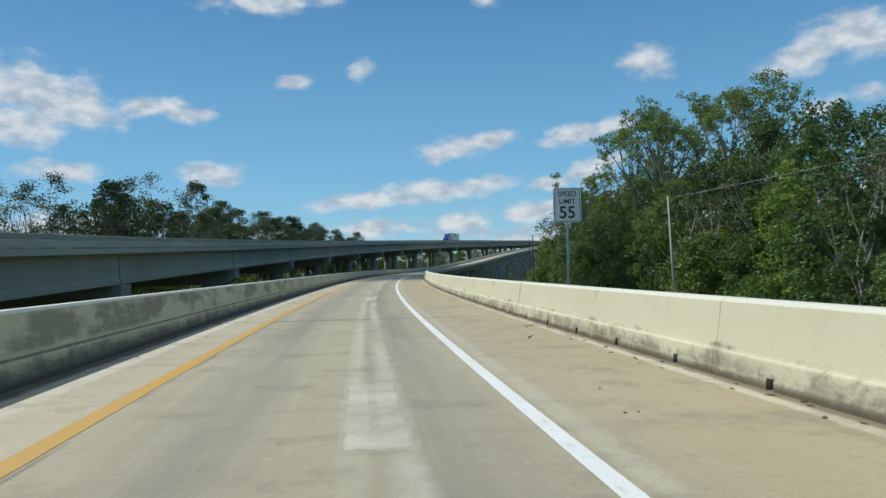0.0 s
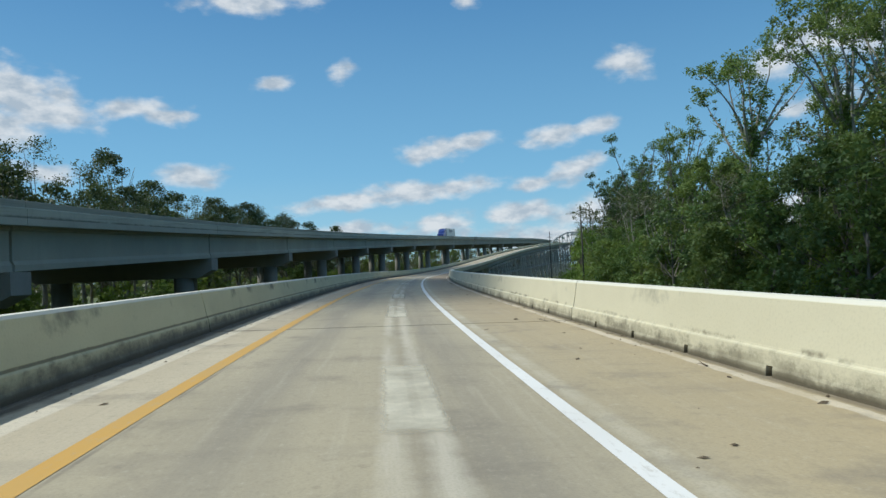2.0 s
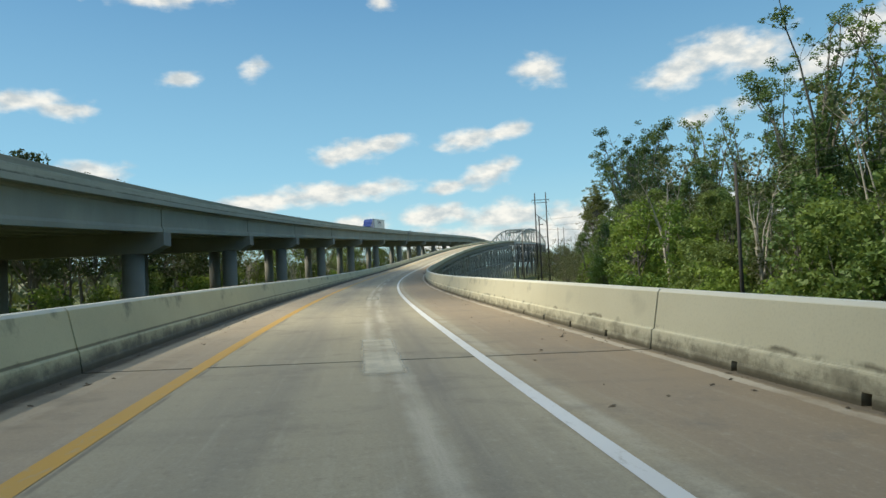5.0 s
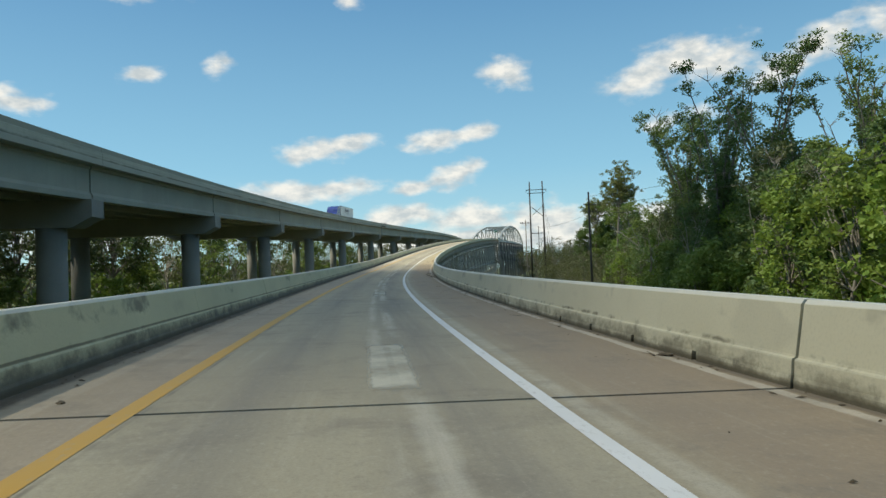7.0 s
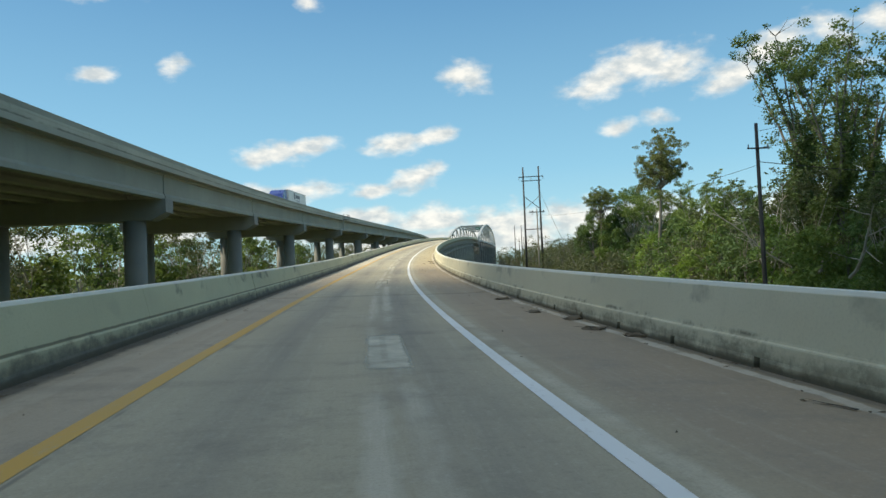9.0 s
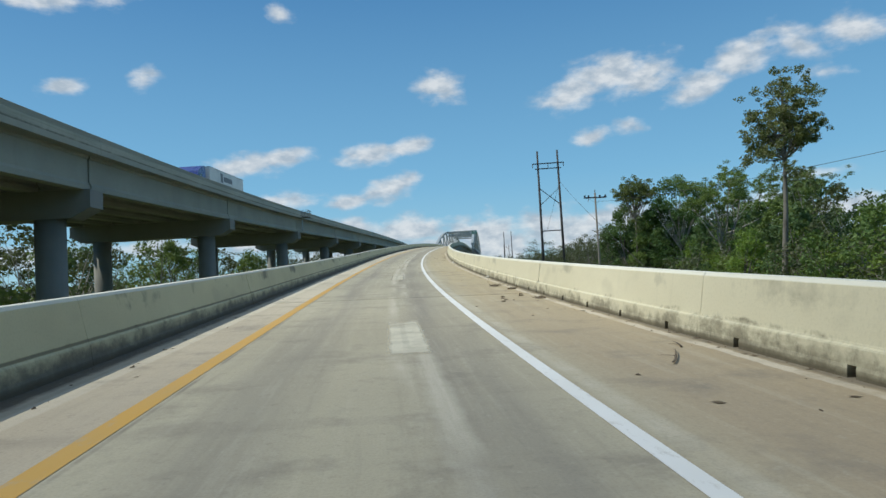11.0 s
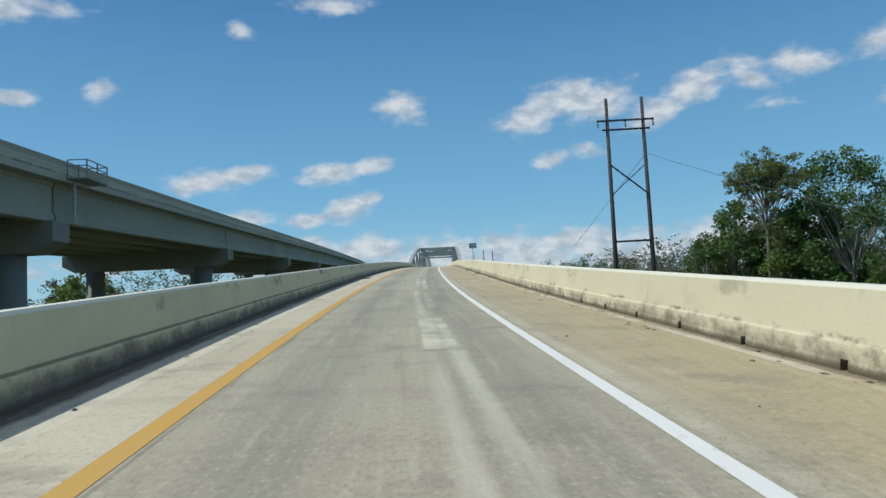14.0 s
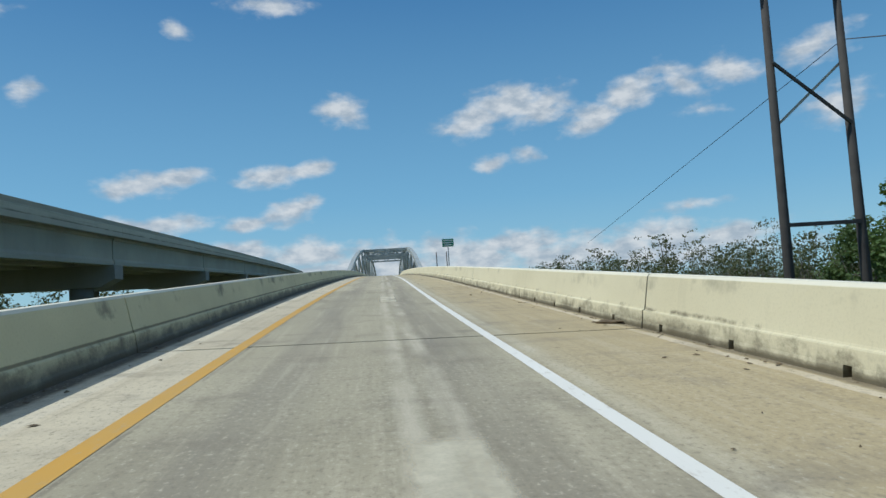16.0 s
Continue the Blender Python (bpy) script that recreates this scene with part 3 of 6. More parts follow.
GREY_WOOD = mat_plain("weathered_pole_wood", rgb(0.52, 0.49, 0.42), rgb(0.38, 0.35, 0.30), 0.9, 0.9, 0.0, 25.0, 0.4)
CONDUCTOR = mat_plain("aluminium_conductor", rgb(0.30, 0.30, 0.29), rgb(0.22, 0.22, 0.21), 0.5, 2.0, 0.2, 30.0)
BARK = mat_plain("tree_bark", rgb(0.22, 0.20, 0.165), rgb(0.12, 0.105, 0.085), 0.95, 0.7, 0.0, 9.0, 0.6)
PALE_BARK = mat_plain("bleached_bark", rgb(0.42, 0.39, 0.33), rgb(0.26, 0.235, 0.20), 0.95, 0.7, 0.0, 9.0, 0.6)
DARK_JOINT = mat_plain("joint_sealant", rgb(0.05, 0.048, 0.045), rgb(0.085, 0.08, 0.07), 0.9, 5.0)
LITTER = mat_plain("leaf_litter", rgb(0.09, 0.065, 0.04), rgb(0.17, 0.13, 0.08), 0.95, 4.0)
SIGN_WHITE = mat_plain("sign_sheeting_white", rgb(0.78, 0.79, 0.76), rgb(0.70, 0.71, 0.69), 0.45, 6.0, 0.0, 60.0, 0.05)
SIGN_BLACK = mat_plain("sign_ink_black", rgb(0.012, 0.012, 0.013), rgb(0.02, 0.02, 0.02), 0.5, 6.0, 0.0, 60.0, 0.05)
SIGN_GREEN = mat_plain("sign_sheeting_green", rgb(0.012, 0.25, 0.135), rgb(0.014, 0.21, 0.115), 0.45, 4.0, 0.0, 60.0, 0.05)
TRAILER_WHITE = mat_plain("trailer_white_panel", rgb(0.66, 0.66, 0.62), rgb(0.58, 0.58, 0.55), 0.4, 1.2, 0.0, 20.0, 0.05)
PAPER = mat_plain("white_paper", rgb(0.80, 0.80, 0.77), rgb(0.72, 0.72, 0.69), 0.6, 12.0, 0.0, 60.0, 0.1)
TRAILER_INK = mat_plain("trailer_grey_print", rgb(0.12, 0.12, 0.13), rgb(0.17, 0.17, 0.18), 0.5, 3.0)
CAB_BLUE = mat_plain("cab_blue_paint", rgb(0.012, 0.045, 0.22), rgb(0.016, 0.055, 0.26), 0.3, 1.0, 0.0, 30.0, 0.03)
CAR_WHITE = mat_plain("car_white_paint", rgb(0.75, 0.76, 0.77), rgb(0.70, 0.71, 0.72), 0.25, 1.0, 0.0, 30.0, 0.02)
RUBBER = mat_plain("tyre_rubber", rgb(0.02, 0.02, 0.02), rgb(0.035, 0.033, 0.03), 0.9, 6.0)
DARK_GLASS = mat_plain("tinted_glass", rgb(0.015, 0.018, 0.02), rgb(0.02, 0.023, 0.026), 0.08, 3.0, 0.0, 30.0, 0.0)
LENS_RED = mat_plain("tail_lamp_red", rgb(0.35, 0.012, 0.012), rgb(0.28, 0.01, 0.01), 0.25, 6.0)
LEAF_SUN = mat_leaf("leaves_olive", rgb(0.108, 0.178, 0.044), rgb(0.240, 0.325, 0.086), rgb(0.158, 0.205, 0.072), 0.38)
LEAF_DARK = mat_leaf("leaves_dark_green", rgb(0.060, 0.119, 0.038), rgb(0.140, 0.229, 0.071), rgb(0.091, 0.136, 0.057), 0.30)
LEAF_BRIGHT = mat_leaf("leaves_bright_green", rgb(0.140, 0.245, 0.04), rgb(0.255, 0.355, 0.07), rgb(0.205, 0.275, 0.068), 0.43)
LEAF_SHRUB = mat_leaf("leaves_shrub_green", rgb(0.084, 0.171, 0.035), rgb(0.184, 0.285, 0.060), rgb(0.122, 0.180, 0.060), 0.34)
LEAF_DULL = mat_leaf("leaves_dull_grey_green", rgb(0.06, 0.085, 0.035), rgb(0.115, 0.135, 0.06), rgb(0.10, 0.10, 0.055), 0.25)
LEAF_DEEP = mat_leaf("leaves_deep_green", rgb(0.045, 0.075, 0.032), rgb(0.095, 0.13, 0.05), rgb(0.07, 0.09, 0.04), 0.2)
LEAF_NEEDLE = mat_leaf("pine_needles", rgb(0.11, 0.15, 0.05), rgb(0.21, 0.24, 0.08), rgb(0.19, 0.19, 0.08), 0.35)
GRASS = mat_ground()


# ---- building helpers ----
def mesh_of(name, verts, faces, material, uvs=None, smooth=False):
    me = bpy.data.meshes.new(name)
    me.from_pydata([tuple(v) for v in verts], [], faces)
    if uvs is not None:
        layer = me.uv_layers.new(name="UVMap")
        flat = np.array(uvs, dtype=np.float32)[[l.vertex_index for l in me.loops]]
        layer.data.foreach_set("uv", flat.ravel())
    me.materials.append(material)
    if smooth:
        me.polygons.foreach_set("use_smooth", [True] * len(me.polygons))
    me.update()
    return me


def part(name, me, parent=None, label="", at=None):
    ob = new(name, me)
    if parent is not None:
        ob.parent = parent
    if at is not None:
        ob.matrix_basis = at
    if label:
        ob["label"] = label
    return ob


def thing(name, label, category, group="", kind="", at=None):
    ob = new(name)
    ob.empty_display_size = 0.2
    if at is not None:
        ob.matrix_basis = at
    return tagged(ob, label, category, group, kind)


class Shape:
    """Collects boxes, beams and prisms into one mesh."""

    def __init__(self):
        self.v, self.f = [], []

    def add(self, verts, faces):
        n = len(self.v)
        self.v += [tuple(x) for x in verts]
        self.f += [tuple(i + n for i in f) for f in faces]
        return self

    def box(self, x0, y0, z0, x1, y1, z1, bevel=0.0):
        if bevel <= 0:
            v = [(x, y, z) for z in (z0, z1) for x, y in ((x0, y0), (x1, y0), (x1, y1), (x0, y1))]
            return self.add(v, [(3, 2, 1, 0), (4, 5, 6, 7), (0, 1, 5, 4), (1, 2, 6, 5), (2, 3, 7, 6), (3, 0, 4, 7)])
        b = bevel
        ring = lambda z, i: [(x0 + i, y0 + b, z), (x0 + b, y0 + i, z), (x1 - b, y0 + i, z), (x1 - i, y0 + b, z), (x1 - i, y1 - b, z), (x1 - b, y1 - i, z), (x0 + b, y1 - i, z), (x0 + i, y1 - b, z)]
        rings = [ring(z0, b * 0.6), ring(z0 + b, 0), ring(z1 - b, 0), ring(z1, b * 0.6)]
        v = [p for r in rings for p in r]
        f = [tuple(range(7, -1, -1)), tuple(range(24, 32))]
        for k in range(3):
            f += [(k * 8 + i, k * 8 + (i + 1) % 8, k * 8 + 8 + (i + 1) % 8, k * 8 + 8 + i) for i in range(8)]
        return self.add(v, f)

    def beam(self, a, b, wide, deep, up=(0, 0, 1)):
        """A rectangular bar from a to b."""
        a, b = Vector(a), Vector(b)
        d = (b - a).normalized()
        s = d.cross(Vector(up))
        if s.length < 1e-4:
            s = d.cross(Vector((1, 0, 0)))
        s.normalize()
        u = s.cross(d)
        s, u = s * wide / 2, u * deep / 2
        v = [e + x for e in (a, b) for x in (-s - u, s - u, s + u, -s + u)]
        return self.add(v, [(0, 1, 2, 3), (7, 6, 5, 4), (0, 4, 5, 1), (1, 5, 6, 2), (2, 6, 7, 3), (3, 7, 4, 0)])

    def tube(self, points, radii, sides=6, cap=True):
        n = len(points)
        pts = [Vector(p) for p in points]
        v, f = [], []
        for i, c in enumerate(pts):
            d = (pts[min(i + 1, n - 1)] - pts[max(i - 1, 0)]).normalized()
            s = d.cross(Vector((0, 1, 0)) if abs(d.y) < 0.9 else Vector((1, 0, 0))).normalized()
            u = s.cross(d)
            v += [c + (s * math.cos(k * math.tau / sides) + u * math.sin(k * math.tau / sides)) * radii[i] for k in range(sides)]
        for i in range(n - 1):
            f += [(i * sides + k, i * sides + (k + 1) % sides, (i + 1) * sides + (k + 1) % sides, (i + 1) * sides + k) for k in range(sides)]
        if cap:
            f += [tuple(range(sides - 1, -1, -1)), tuple(range((n - 1) * sides, n * sides))]
        return self.add(v, f)

    def prism(self, outline, y0, y1):
        """An outline in x and z, drawn out along y."""
        n = len(outline)
        v = [(x, y, z) for y in (y0, y1) for x, z in outline]
        f = [tuple(range(n)), tuple(range(2 * n - 1, n - 1, -1))] + [(i + n, (i + 1) % n + n, (i + 1) % n, i) for i in range(n)]
        return self.add(v, f)

    def mesh(self, name, material, smooth=False):
        return mesh_of(name, self.v, self.f, material, None, smooth)


# ---- the line of the road: a right-hand bend that climbs to the bridge ----
STEP = 40.0
ROAD = [(0.0, 0.0, -1.22), (5.64, 39.6, -0.98), (13.37, 78.84, -0.64), (23.1, 117.63, -0.34), (34.93, 155.83, -0.15),
        (48.96, 193.29, 0.45), (65.31, 229.79, 1.69), (83.41, 265.45, 3.64), (103.29, 300.16, 6.06), (124.67, 333.96, 8.51),
        (146.79, 367.29, 10.69), (168.94, 400.63, 12.5), (191.07, 433.95, 13.97)]
END = math.radians(33.6)
OVER_RIVER = math.radians(34.2)     # the bridge turns a little further right
KNOTS = [Vector((-4.6, -79.6, -1.5)), Vector((-3.6, -39.9, -1.4))] + [Vector(r) for r in ROAD]
for k in range(1, 9):
    KNOTS.append(KNOTS[14] + Vector((math.sin(OVER_RIVER) * STEP * k, math.cos(OVER_RIVER) * STEP * k, (1.0, 2.0, 3.0, 3.9, 4.7, 5.4, 6.0, 6.5)[k - 1])))
BANK = 0.018      # the right edge lies lower
GROUND = -5.2


def road_at(s):
    """The middle of the camera's lane at s metres along, and the level way to the right there."""
    i = min(max(int((s + 80) // STEP), 0), len(KNOTS) - 2)
    u = (s + 80) / STEP - i
    b, c = KNOTS[i], KNOTS[i + 1]
    a = KNOTS[i - 1] if i > 0 else 2 * b - c
    d = KNOTS[i + 2] if i + 2 < len(KNOTS) else 2 * c - b
    p = 0.5 * (2 * b + (c - a) * u + (2 * a - 5 * b + 4 * c - d) * u * u + (3 * b - a - 3 * c + d) * u ** 3)
    g = 0.5 * ((c - a) + (4 * a - 10 * b + 8 * c - 2 * d) * u + (9 * b - 3 * a - 9 * c + 3 * d) * u * u)
    r = Vector((g.y, -g.x, 0)).normalized()
    return p, r


def on_road(s, lat, up=0.0):
    p, r = road_at(s)
    return p + r * lat + Vector((0, 0, up - BANK * lat))


def heading(s):
    r = road_at(s)[1]
    return math.degrees(math.atan2(r.y, r.x))


def sweep(profile, s0, s1, step, place, closed=True, uv_at=None):
    """Draws a profile of (across, up) out along the line; place(s, across, up) puts a point."""
    count = max(1, math.ceil((s1 - s0) / step))
    n, v, f, uv = len(profile), [], [], []
    for k in range(count + 1):
        s = s0 + (s1 - s0) * k / count
        for a, h in profile:
            v.append(place(s, a, h))
            uv.append(uv_at(a, h, s) if uv_at else (a, s))
    for k in range(count):
        for i in range(n if closed else n - 1):
            j = (i + 1) % n
            f.append((k * n + i, k * n + j, k * n + n + j, k * n + n + i))
    if closed:
        f += [tuple(range(n - 1, -1, -1)), tuple(range(count * n, count * n + n))]
    return v, f, uv


# ---- unseen small cumulus clouds, added before the sun to shade the middle of the ramp ----
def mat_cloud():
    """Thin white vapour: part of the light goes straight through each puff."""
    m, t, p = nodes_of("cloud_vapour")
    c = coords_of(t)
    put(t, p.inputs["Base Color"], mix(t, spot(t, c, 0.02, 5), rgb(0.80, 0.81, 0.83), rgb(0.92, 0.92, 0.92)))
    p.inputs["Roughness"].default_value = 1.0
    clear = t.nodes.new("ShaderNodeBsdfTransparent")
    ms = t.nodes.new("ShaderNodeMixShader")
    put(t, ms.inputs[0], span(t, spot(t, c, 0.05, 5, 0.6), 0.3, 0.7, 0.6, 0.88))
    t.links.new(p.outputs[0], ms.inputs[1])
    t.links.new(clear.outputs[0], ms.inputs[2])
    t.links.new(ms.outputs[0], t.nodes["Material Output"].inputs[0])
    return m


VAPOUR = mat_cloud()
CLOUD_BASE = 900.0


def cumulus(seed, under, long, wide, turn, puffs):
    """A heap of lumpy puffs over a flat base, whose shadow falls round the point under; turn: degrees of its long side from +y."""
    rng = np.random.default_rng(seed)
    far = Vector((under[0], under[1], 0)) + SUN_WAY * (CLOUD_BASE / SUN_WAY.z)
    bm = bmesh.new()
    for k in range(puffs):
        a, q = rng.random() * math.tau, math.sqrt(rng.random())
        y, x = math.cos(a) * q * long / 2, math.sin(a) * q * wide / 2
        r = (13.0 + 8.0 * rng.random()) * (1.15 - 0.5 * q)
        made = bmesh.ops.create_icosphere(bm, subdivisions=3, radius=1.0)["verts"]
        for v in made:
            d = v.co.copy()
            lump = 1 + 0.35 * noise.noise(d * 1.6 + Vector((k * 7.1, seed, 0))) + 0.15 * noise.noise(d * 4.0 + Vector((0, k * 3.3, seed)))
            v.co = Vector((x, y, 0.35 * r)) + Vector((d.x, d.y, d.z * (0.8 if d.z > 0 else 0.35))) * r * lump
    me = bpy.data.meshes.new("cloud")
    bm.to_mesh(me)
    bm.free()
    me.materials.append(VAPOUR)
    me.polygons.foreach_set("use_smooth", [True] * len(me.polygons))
    ob = tagged(new("cloud", me), "unseen small white cumulus cloud added to shade the ramp", "cloud", "clouds", "structure")
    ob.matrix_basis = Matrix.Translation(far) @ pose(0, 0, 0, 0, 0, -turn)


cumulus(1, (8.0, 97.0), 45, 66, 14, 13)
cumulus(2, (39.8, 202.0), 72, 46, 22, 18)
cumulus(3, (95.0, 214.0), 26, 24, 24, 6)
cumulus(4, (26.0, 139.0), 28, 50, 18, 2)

# ---- ground ----
g = Shape()
g.add([(-3800, -3800, GROUND), (4200, -3800, GROUND), (4200, 4400, GROUND), (-3800, 4400, GROUND)], [(0, 1, 2, 3)])
tagged(new("ground", g.mesh("ground", GRASS)), "flat green grassy ground below the viaducts", "ground", kind="structure")

# ---- the ramp: deck spans, kerbed parapets, lines ----
SPAN, FIRST = 20.1, 17.4
LEFT, RIGHT = 3.55, 4.08     # kerb faces from the middle of the lane
road = thing("road", "curving concrete ramp with worn grey-tan lane and brown shoulder", "road", kind="structure")
joints = [-63.0, -43.0, -23.0, -2.7, 17.4, 39.0, 60.3, 80.2, 100.2, 119.0, 138.0, 157.0, 175.7, 194.7, 214.6, 234.5, 254.4, 272.8, 291.1, 301.6, 329.2, 338.6] + [338.6 + SPAN * k for k in range(1, 23)]
deck_uv = lambda a, h, s: (a, s)
gap_at = lambda s: 0.014 if s in (301.6, 329.2) else 0.038     # half the width of a joint
for a, b in zip(joints[:-1], joints[1:]):
    v, f, uv = sweep([(-LEFT - 0.38, 0.0), (RIGHT + 0.38, 0.0), (RIGHT + 0.38, -0.28), (-LEFT - 0.38, -0.28)][::-1], a + gap_at(a), b - gap_at(b), 2.0, on_road, True, deck_uv)
    part("deck_slab", mesh_of("deck_slab", v, f, DECK, uv), road)
    v, f, uv = sweep([(-LEFT, -0.012), (-LEFT, -0.2), (RIGHT, -0.2), (RIGHT, -0.012)], b - gap_at(b) - 0.004, b + gap_at(b) + 0.004, 1.0, on_road, True)
    part("joint_seal", mesh_of("joint_seal", v, f, DARK_JOINT, uv), road, "dark expansion joint")
for name, lat, wide, mat_, lab in (("edge_line", 1.62, 0.15, WHITE_PAINT, "solid white edge line"), ("edge_line", -2.07, 0.195, YELLOW_PAINT, "worn yellow edge line")):
    v, f, uv = sweep([(lat - wide / 2, 0.004), (lat + wide / 2, 0.004)][::-1], joints[0], joints[-1], 2.5, on_road, False)
    part(name, mesh_of(name, v, f, mat_, uv), road, lab)


# pale worn patches in the middle of the lane: where each begins and ends along the ramp
PATCHES = ((4.6, 7.6), (27.4, 30.8), (50.6, 54.4), (62.6, 68.0), (72.8, 77.7), (94.3, 98.9), (117.6, 122.0), (138.0, 142.2), (157.6, 161.8), (178.3, 182.7), (190.8, 193.9), (200.0, 203.6),
           (222.0, 226.4), (244.0, 248.2), (264.8, 270.6), (280.4, 283.5), (288.9, 294.8), (301.7, 306.3), (312.1, 317.2), (334.6, 338.1), (349.2, 352.9), (368.5, 372.5), (390.0, 394.0))
rng = np.random.default_rng(12)


def deck_blot(name, lo, hi, s0, s1, mat_, lab):
    v, f, uv = sweep([(lo, 0.007), (hi, 0.007)][::-1], s0, s1, 1.0, on_road, False, lambda x, z, s: ((x - lo) / (hi - lo), (s - s0) / (s1 - s0)))
    part(name, mesh_of(name, v, f, mat_, uv), road, lab)


for a, b in PATCHES:
    shift = 0.04 * float(rng.normal())
    deck_blot("worn_patch", shift, shift + 0.62, a, b, WORN, "pale scraped concrete patch")


def parapet(side, s0, s1, material, wall):
    """One panel: a kerb with drain slots at its foot, a ledge, and a wall that leans back a little."""
    place = lambda s, a, h: on_road(s, side * a, h)
    flip = 1 if side > 0 else -1
    HALF = RIGHT if side > 0 else LEFT
    lip = 1.0 if side > 0 else 0.2
    rail = [(HALF + 0.0, 0.115), (HALF + 0.012, 0.264), (HALF + 0.02, 0.279), (HALF + 0.024 + 0.012 * lip, 0.284), (HALF + 0.026 + 0.022 * lip, 0.289), (HALF + 0.034 + 0.022 * lip, 0.31), (HALF + 0.142, 0.80), (HALF + 0.178, 0.845), (HALF + 0.34, 0.845), (HALF + 0.36, 0.82), (HALF + 0.36, -0.26), (HALF + 0.20, -0.26), (HALF + 0.20, 0.115)]
    v, f, uv = sweep(rail[::flip], s0, s1, 3.4, place, True, lambda a, h, s: (h, s + 40 * side))
    panel = part("parapet_panel", mesh_of("parapet_panel", v, f, material, uv), wall)
    slot, pitch = 0.06, SPAN / 10
    k0 = math.floor((s0 - FIRST) / pitch)
    edges = [s0]
    for k in range(k0, k0 + 10 if side > 0 else k0):
        c = FIRST + pitch * (k + 0.45)
        if s0 + 0.2 < c < s1 - 0.2:
            edges += [c - slot, c + slot]
    edges.append(s1)
    for a, b in zip(edges[::2], edges[1::2]):
        v, f, uv = sweep([(HALF - 0.015, -0.02), (HALF - 0.01, 0.08), (HALF + 0.0, 0.115), (HALF + 0.2, 0.115), (HALF + 0.2, -0.02)][::flip], a, b, 3.4, place, True, lambda a_, h, s: (h, s + 40 * side))
        part("kerb", mesh_of("kerb", v, f, material, uv), panel)


for side, nm, material, lab in ((1, "parapet_right", WALL_R, "cream concrete parapet with mildewed kerb and drain slots"), (-1, "parapet_left", WALL_L, "greyish concrete parapet with dark foot")):
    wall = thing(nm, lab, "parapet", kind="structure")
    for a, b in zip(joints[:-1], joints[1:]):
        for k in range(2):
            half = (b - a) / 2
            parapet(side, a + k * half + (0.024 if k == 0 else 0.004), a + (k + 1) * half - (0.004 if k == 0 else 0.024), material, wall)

# girders and supports under the ramp
frame_under = thing("ramp_supports", "girders and bents that carry the concrete ramp", "bridge", kind="structure")
for n, (a, b) in enumerate(zip(joints[:-1], joints[1:])):
    for lat in (-3.2, 0.0, 3.2):
        v, f, uv = sweep([(lat - 0.25, -0.28), (lat - 0.25, -1.35), (lat + 0.25, -1.35), (lat + 0.25, -0.28)], a + 0.03, b - 0.03, 7.0, on_road)
        part("girder", mesh_of("girder", v, f, OVER if a < 235 else OLD_STEEL, uv), frame_under)
    if a < 235:
        p, r = road_at(a)
        top = p.z - 1.35
        m = Matrix.Translation((p.x, p.y, 0)) @ pose(0, 0, 0, 0, 0, heading(a))
        part("pier_cap", Shape().box(-4.2, -0.5, top - 0.9, 4.2, 0.5, top, 0.04).mesh("pier_cap", PIER), frame_under, at=m)
        for x in (-2.6, 2.6):
            part("pier_column", Shape().tube([(x, 0, GROUND - 0.3), (x, 0, top - 0.9)], [0.4, 0.4], 16).mesh("pier_column", PIER, False), frame_under, at=m)
    elif b < 482:
        for h in (0, 0.5):
            s = a + h * (b - a)
            p, r = road_at(s)
            top = p.z - 1.35
            m = Matrix.Translation((p.x, p.y, 0)) @ pose(0, 0, 0, 0, 0, heading(s))
            sh = Shape().box(-4.0, -0.3, top - 0.5, 4.0, 0.3, top)
            for x in (-1, 1):
                sh.beam((x * 4.6, 0, GROUND), (x * 3.6, 0, top - 0.4), 0.62, 0.62)
            tall = top - GROUND
            rungs = max(2, round(tall / 5))
            at_z = lambda q: (4.6 - q, GROUND + (tall - 0.5) * q)
            for k in range(rungs):
                (x0, z0), (x1, z1) = at_z(k / rungs), at_z((k + 1) / rungs)
                sh.beam((-x0, 0, z0), (x1, 0, z1), 0.18, 0.18).beam((x0, 0, z0), (-x1, 0, z1), 0.18, 0.18).beam((-x1, 0, z1), (x1, 0, z1), 0.3, 0.34)
            part("steel_bent", sh.mesh("steel_bent", PALE_STEEL), frame_under, at=m)
            q, _ = road_at(s + SPAN / 2)
            for side in (-1, 1):
                br = Shape()
                for z0, z1 in ((0.05, 0.5), (0.5, 0.05), (0.5, 0.95), (0.95, 0.5)):
                    e0, e1 = on_road(s, side * (4.6 - z0)), on_road(s + SPAN / 2, side * (4.6 - z1))
                    br.beam((e0.x, e0.y, GROUND + (p.z - 1.6 - GROUND) * z0), (e1.x, e1.y, GROUND + (q.z - 1.6 - GROUND) * z1), 0.17, 0.17)
                for z in (0.5, 0.95):
                    e0, e1 = on_road(s, side * (4.6 - z)), on_road(s + SPAN / 2, side * (4.6 - z))
                    br.beam((e0.x, e0.y, GROUND + (p.z - 1.6 - GROUND) * z), (e1.x, e1.y, GROUND + (q.z - 1.6 - GROUND) * z), 0.4, 0.5)
                part("cross_bracing", br.mesh("cross_bracing", OLD_STEEL), frame_under)

# ---- the highway viaduct beside the ramp ----
O_S = (-80, 0, 215, 258, 303, 348, 392, 436, 480, 560, 800)
O_LAT = (16.3, 16.28, 16.4, 16.9, 17.5, 18.2, 19.1, 20.4, 22.0, 25.5, 38.0)
O_ZS = (-80, 0, 45, 89, 130, 171, 214, 258, 303, 348, 392, 436, 480, 540, 620, 800)
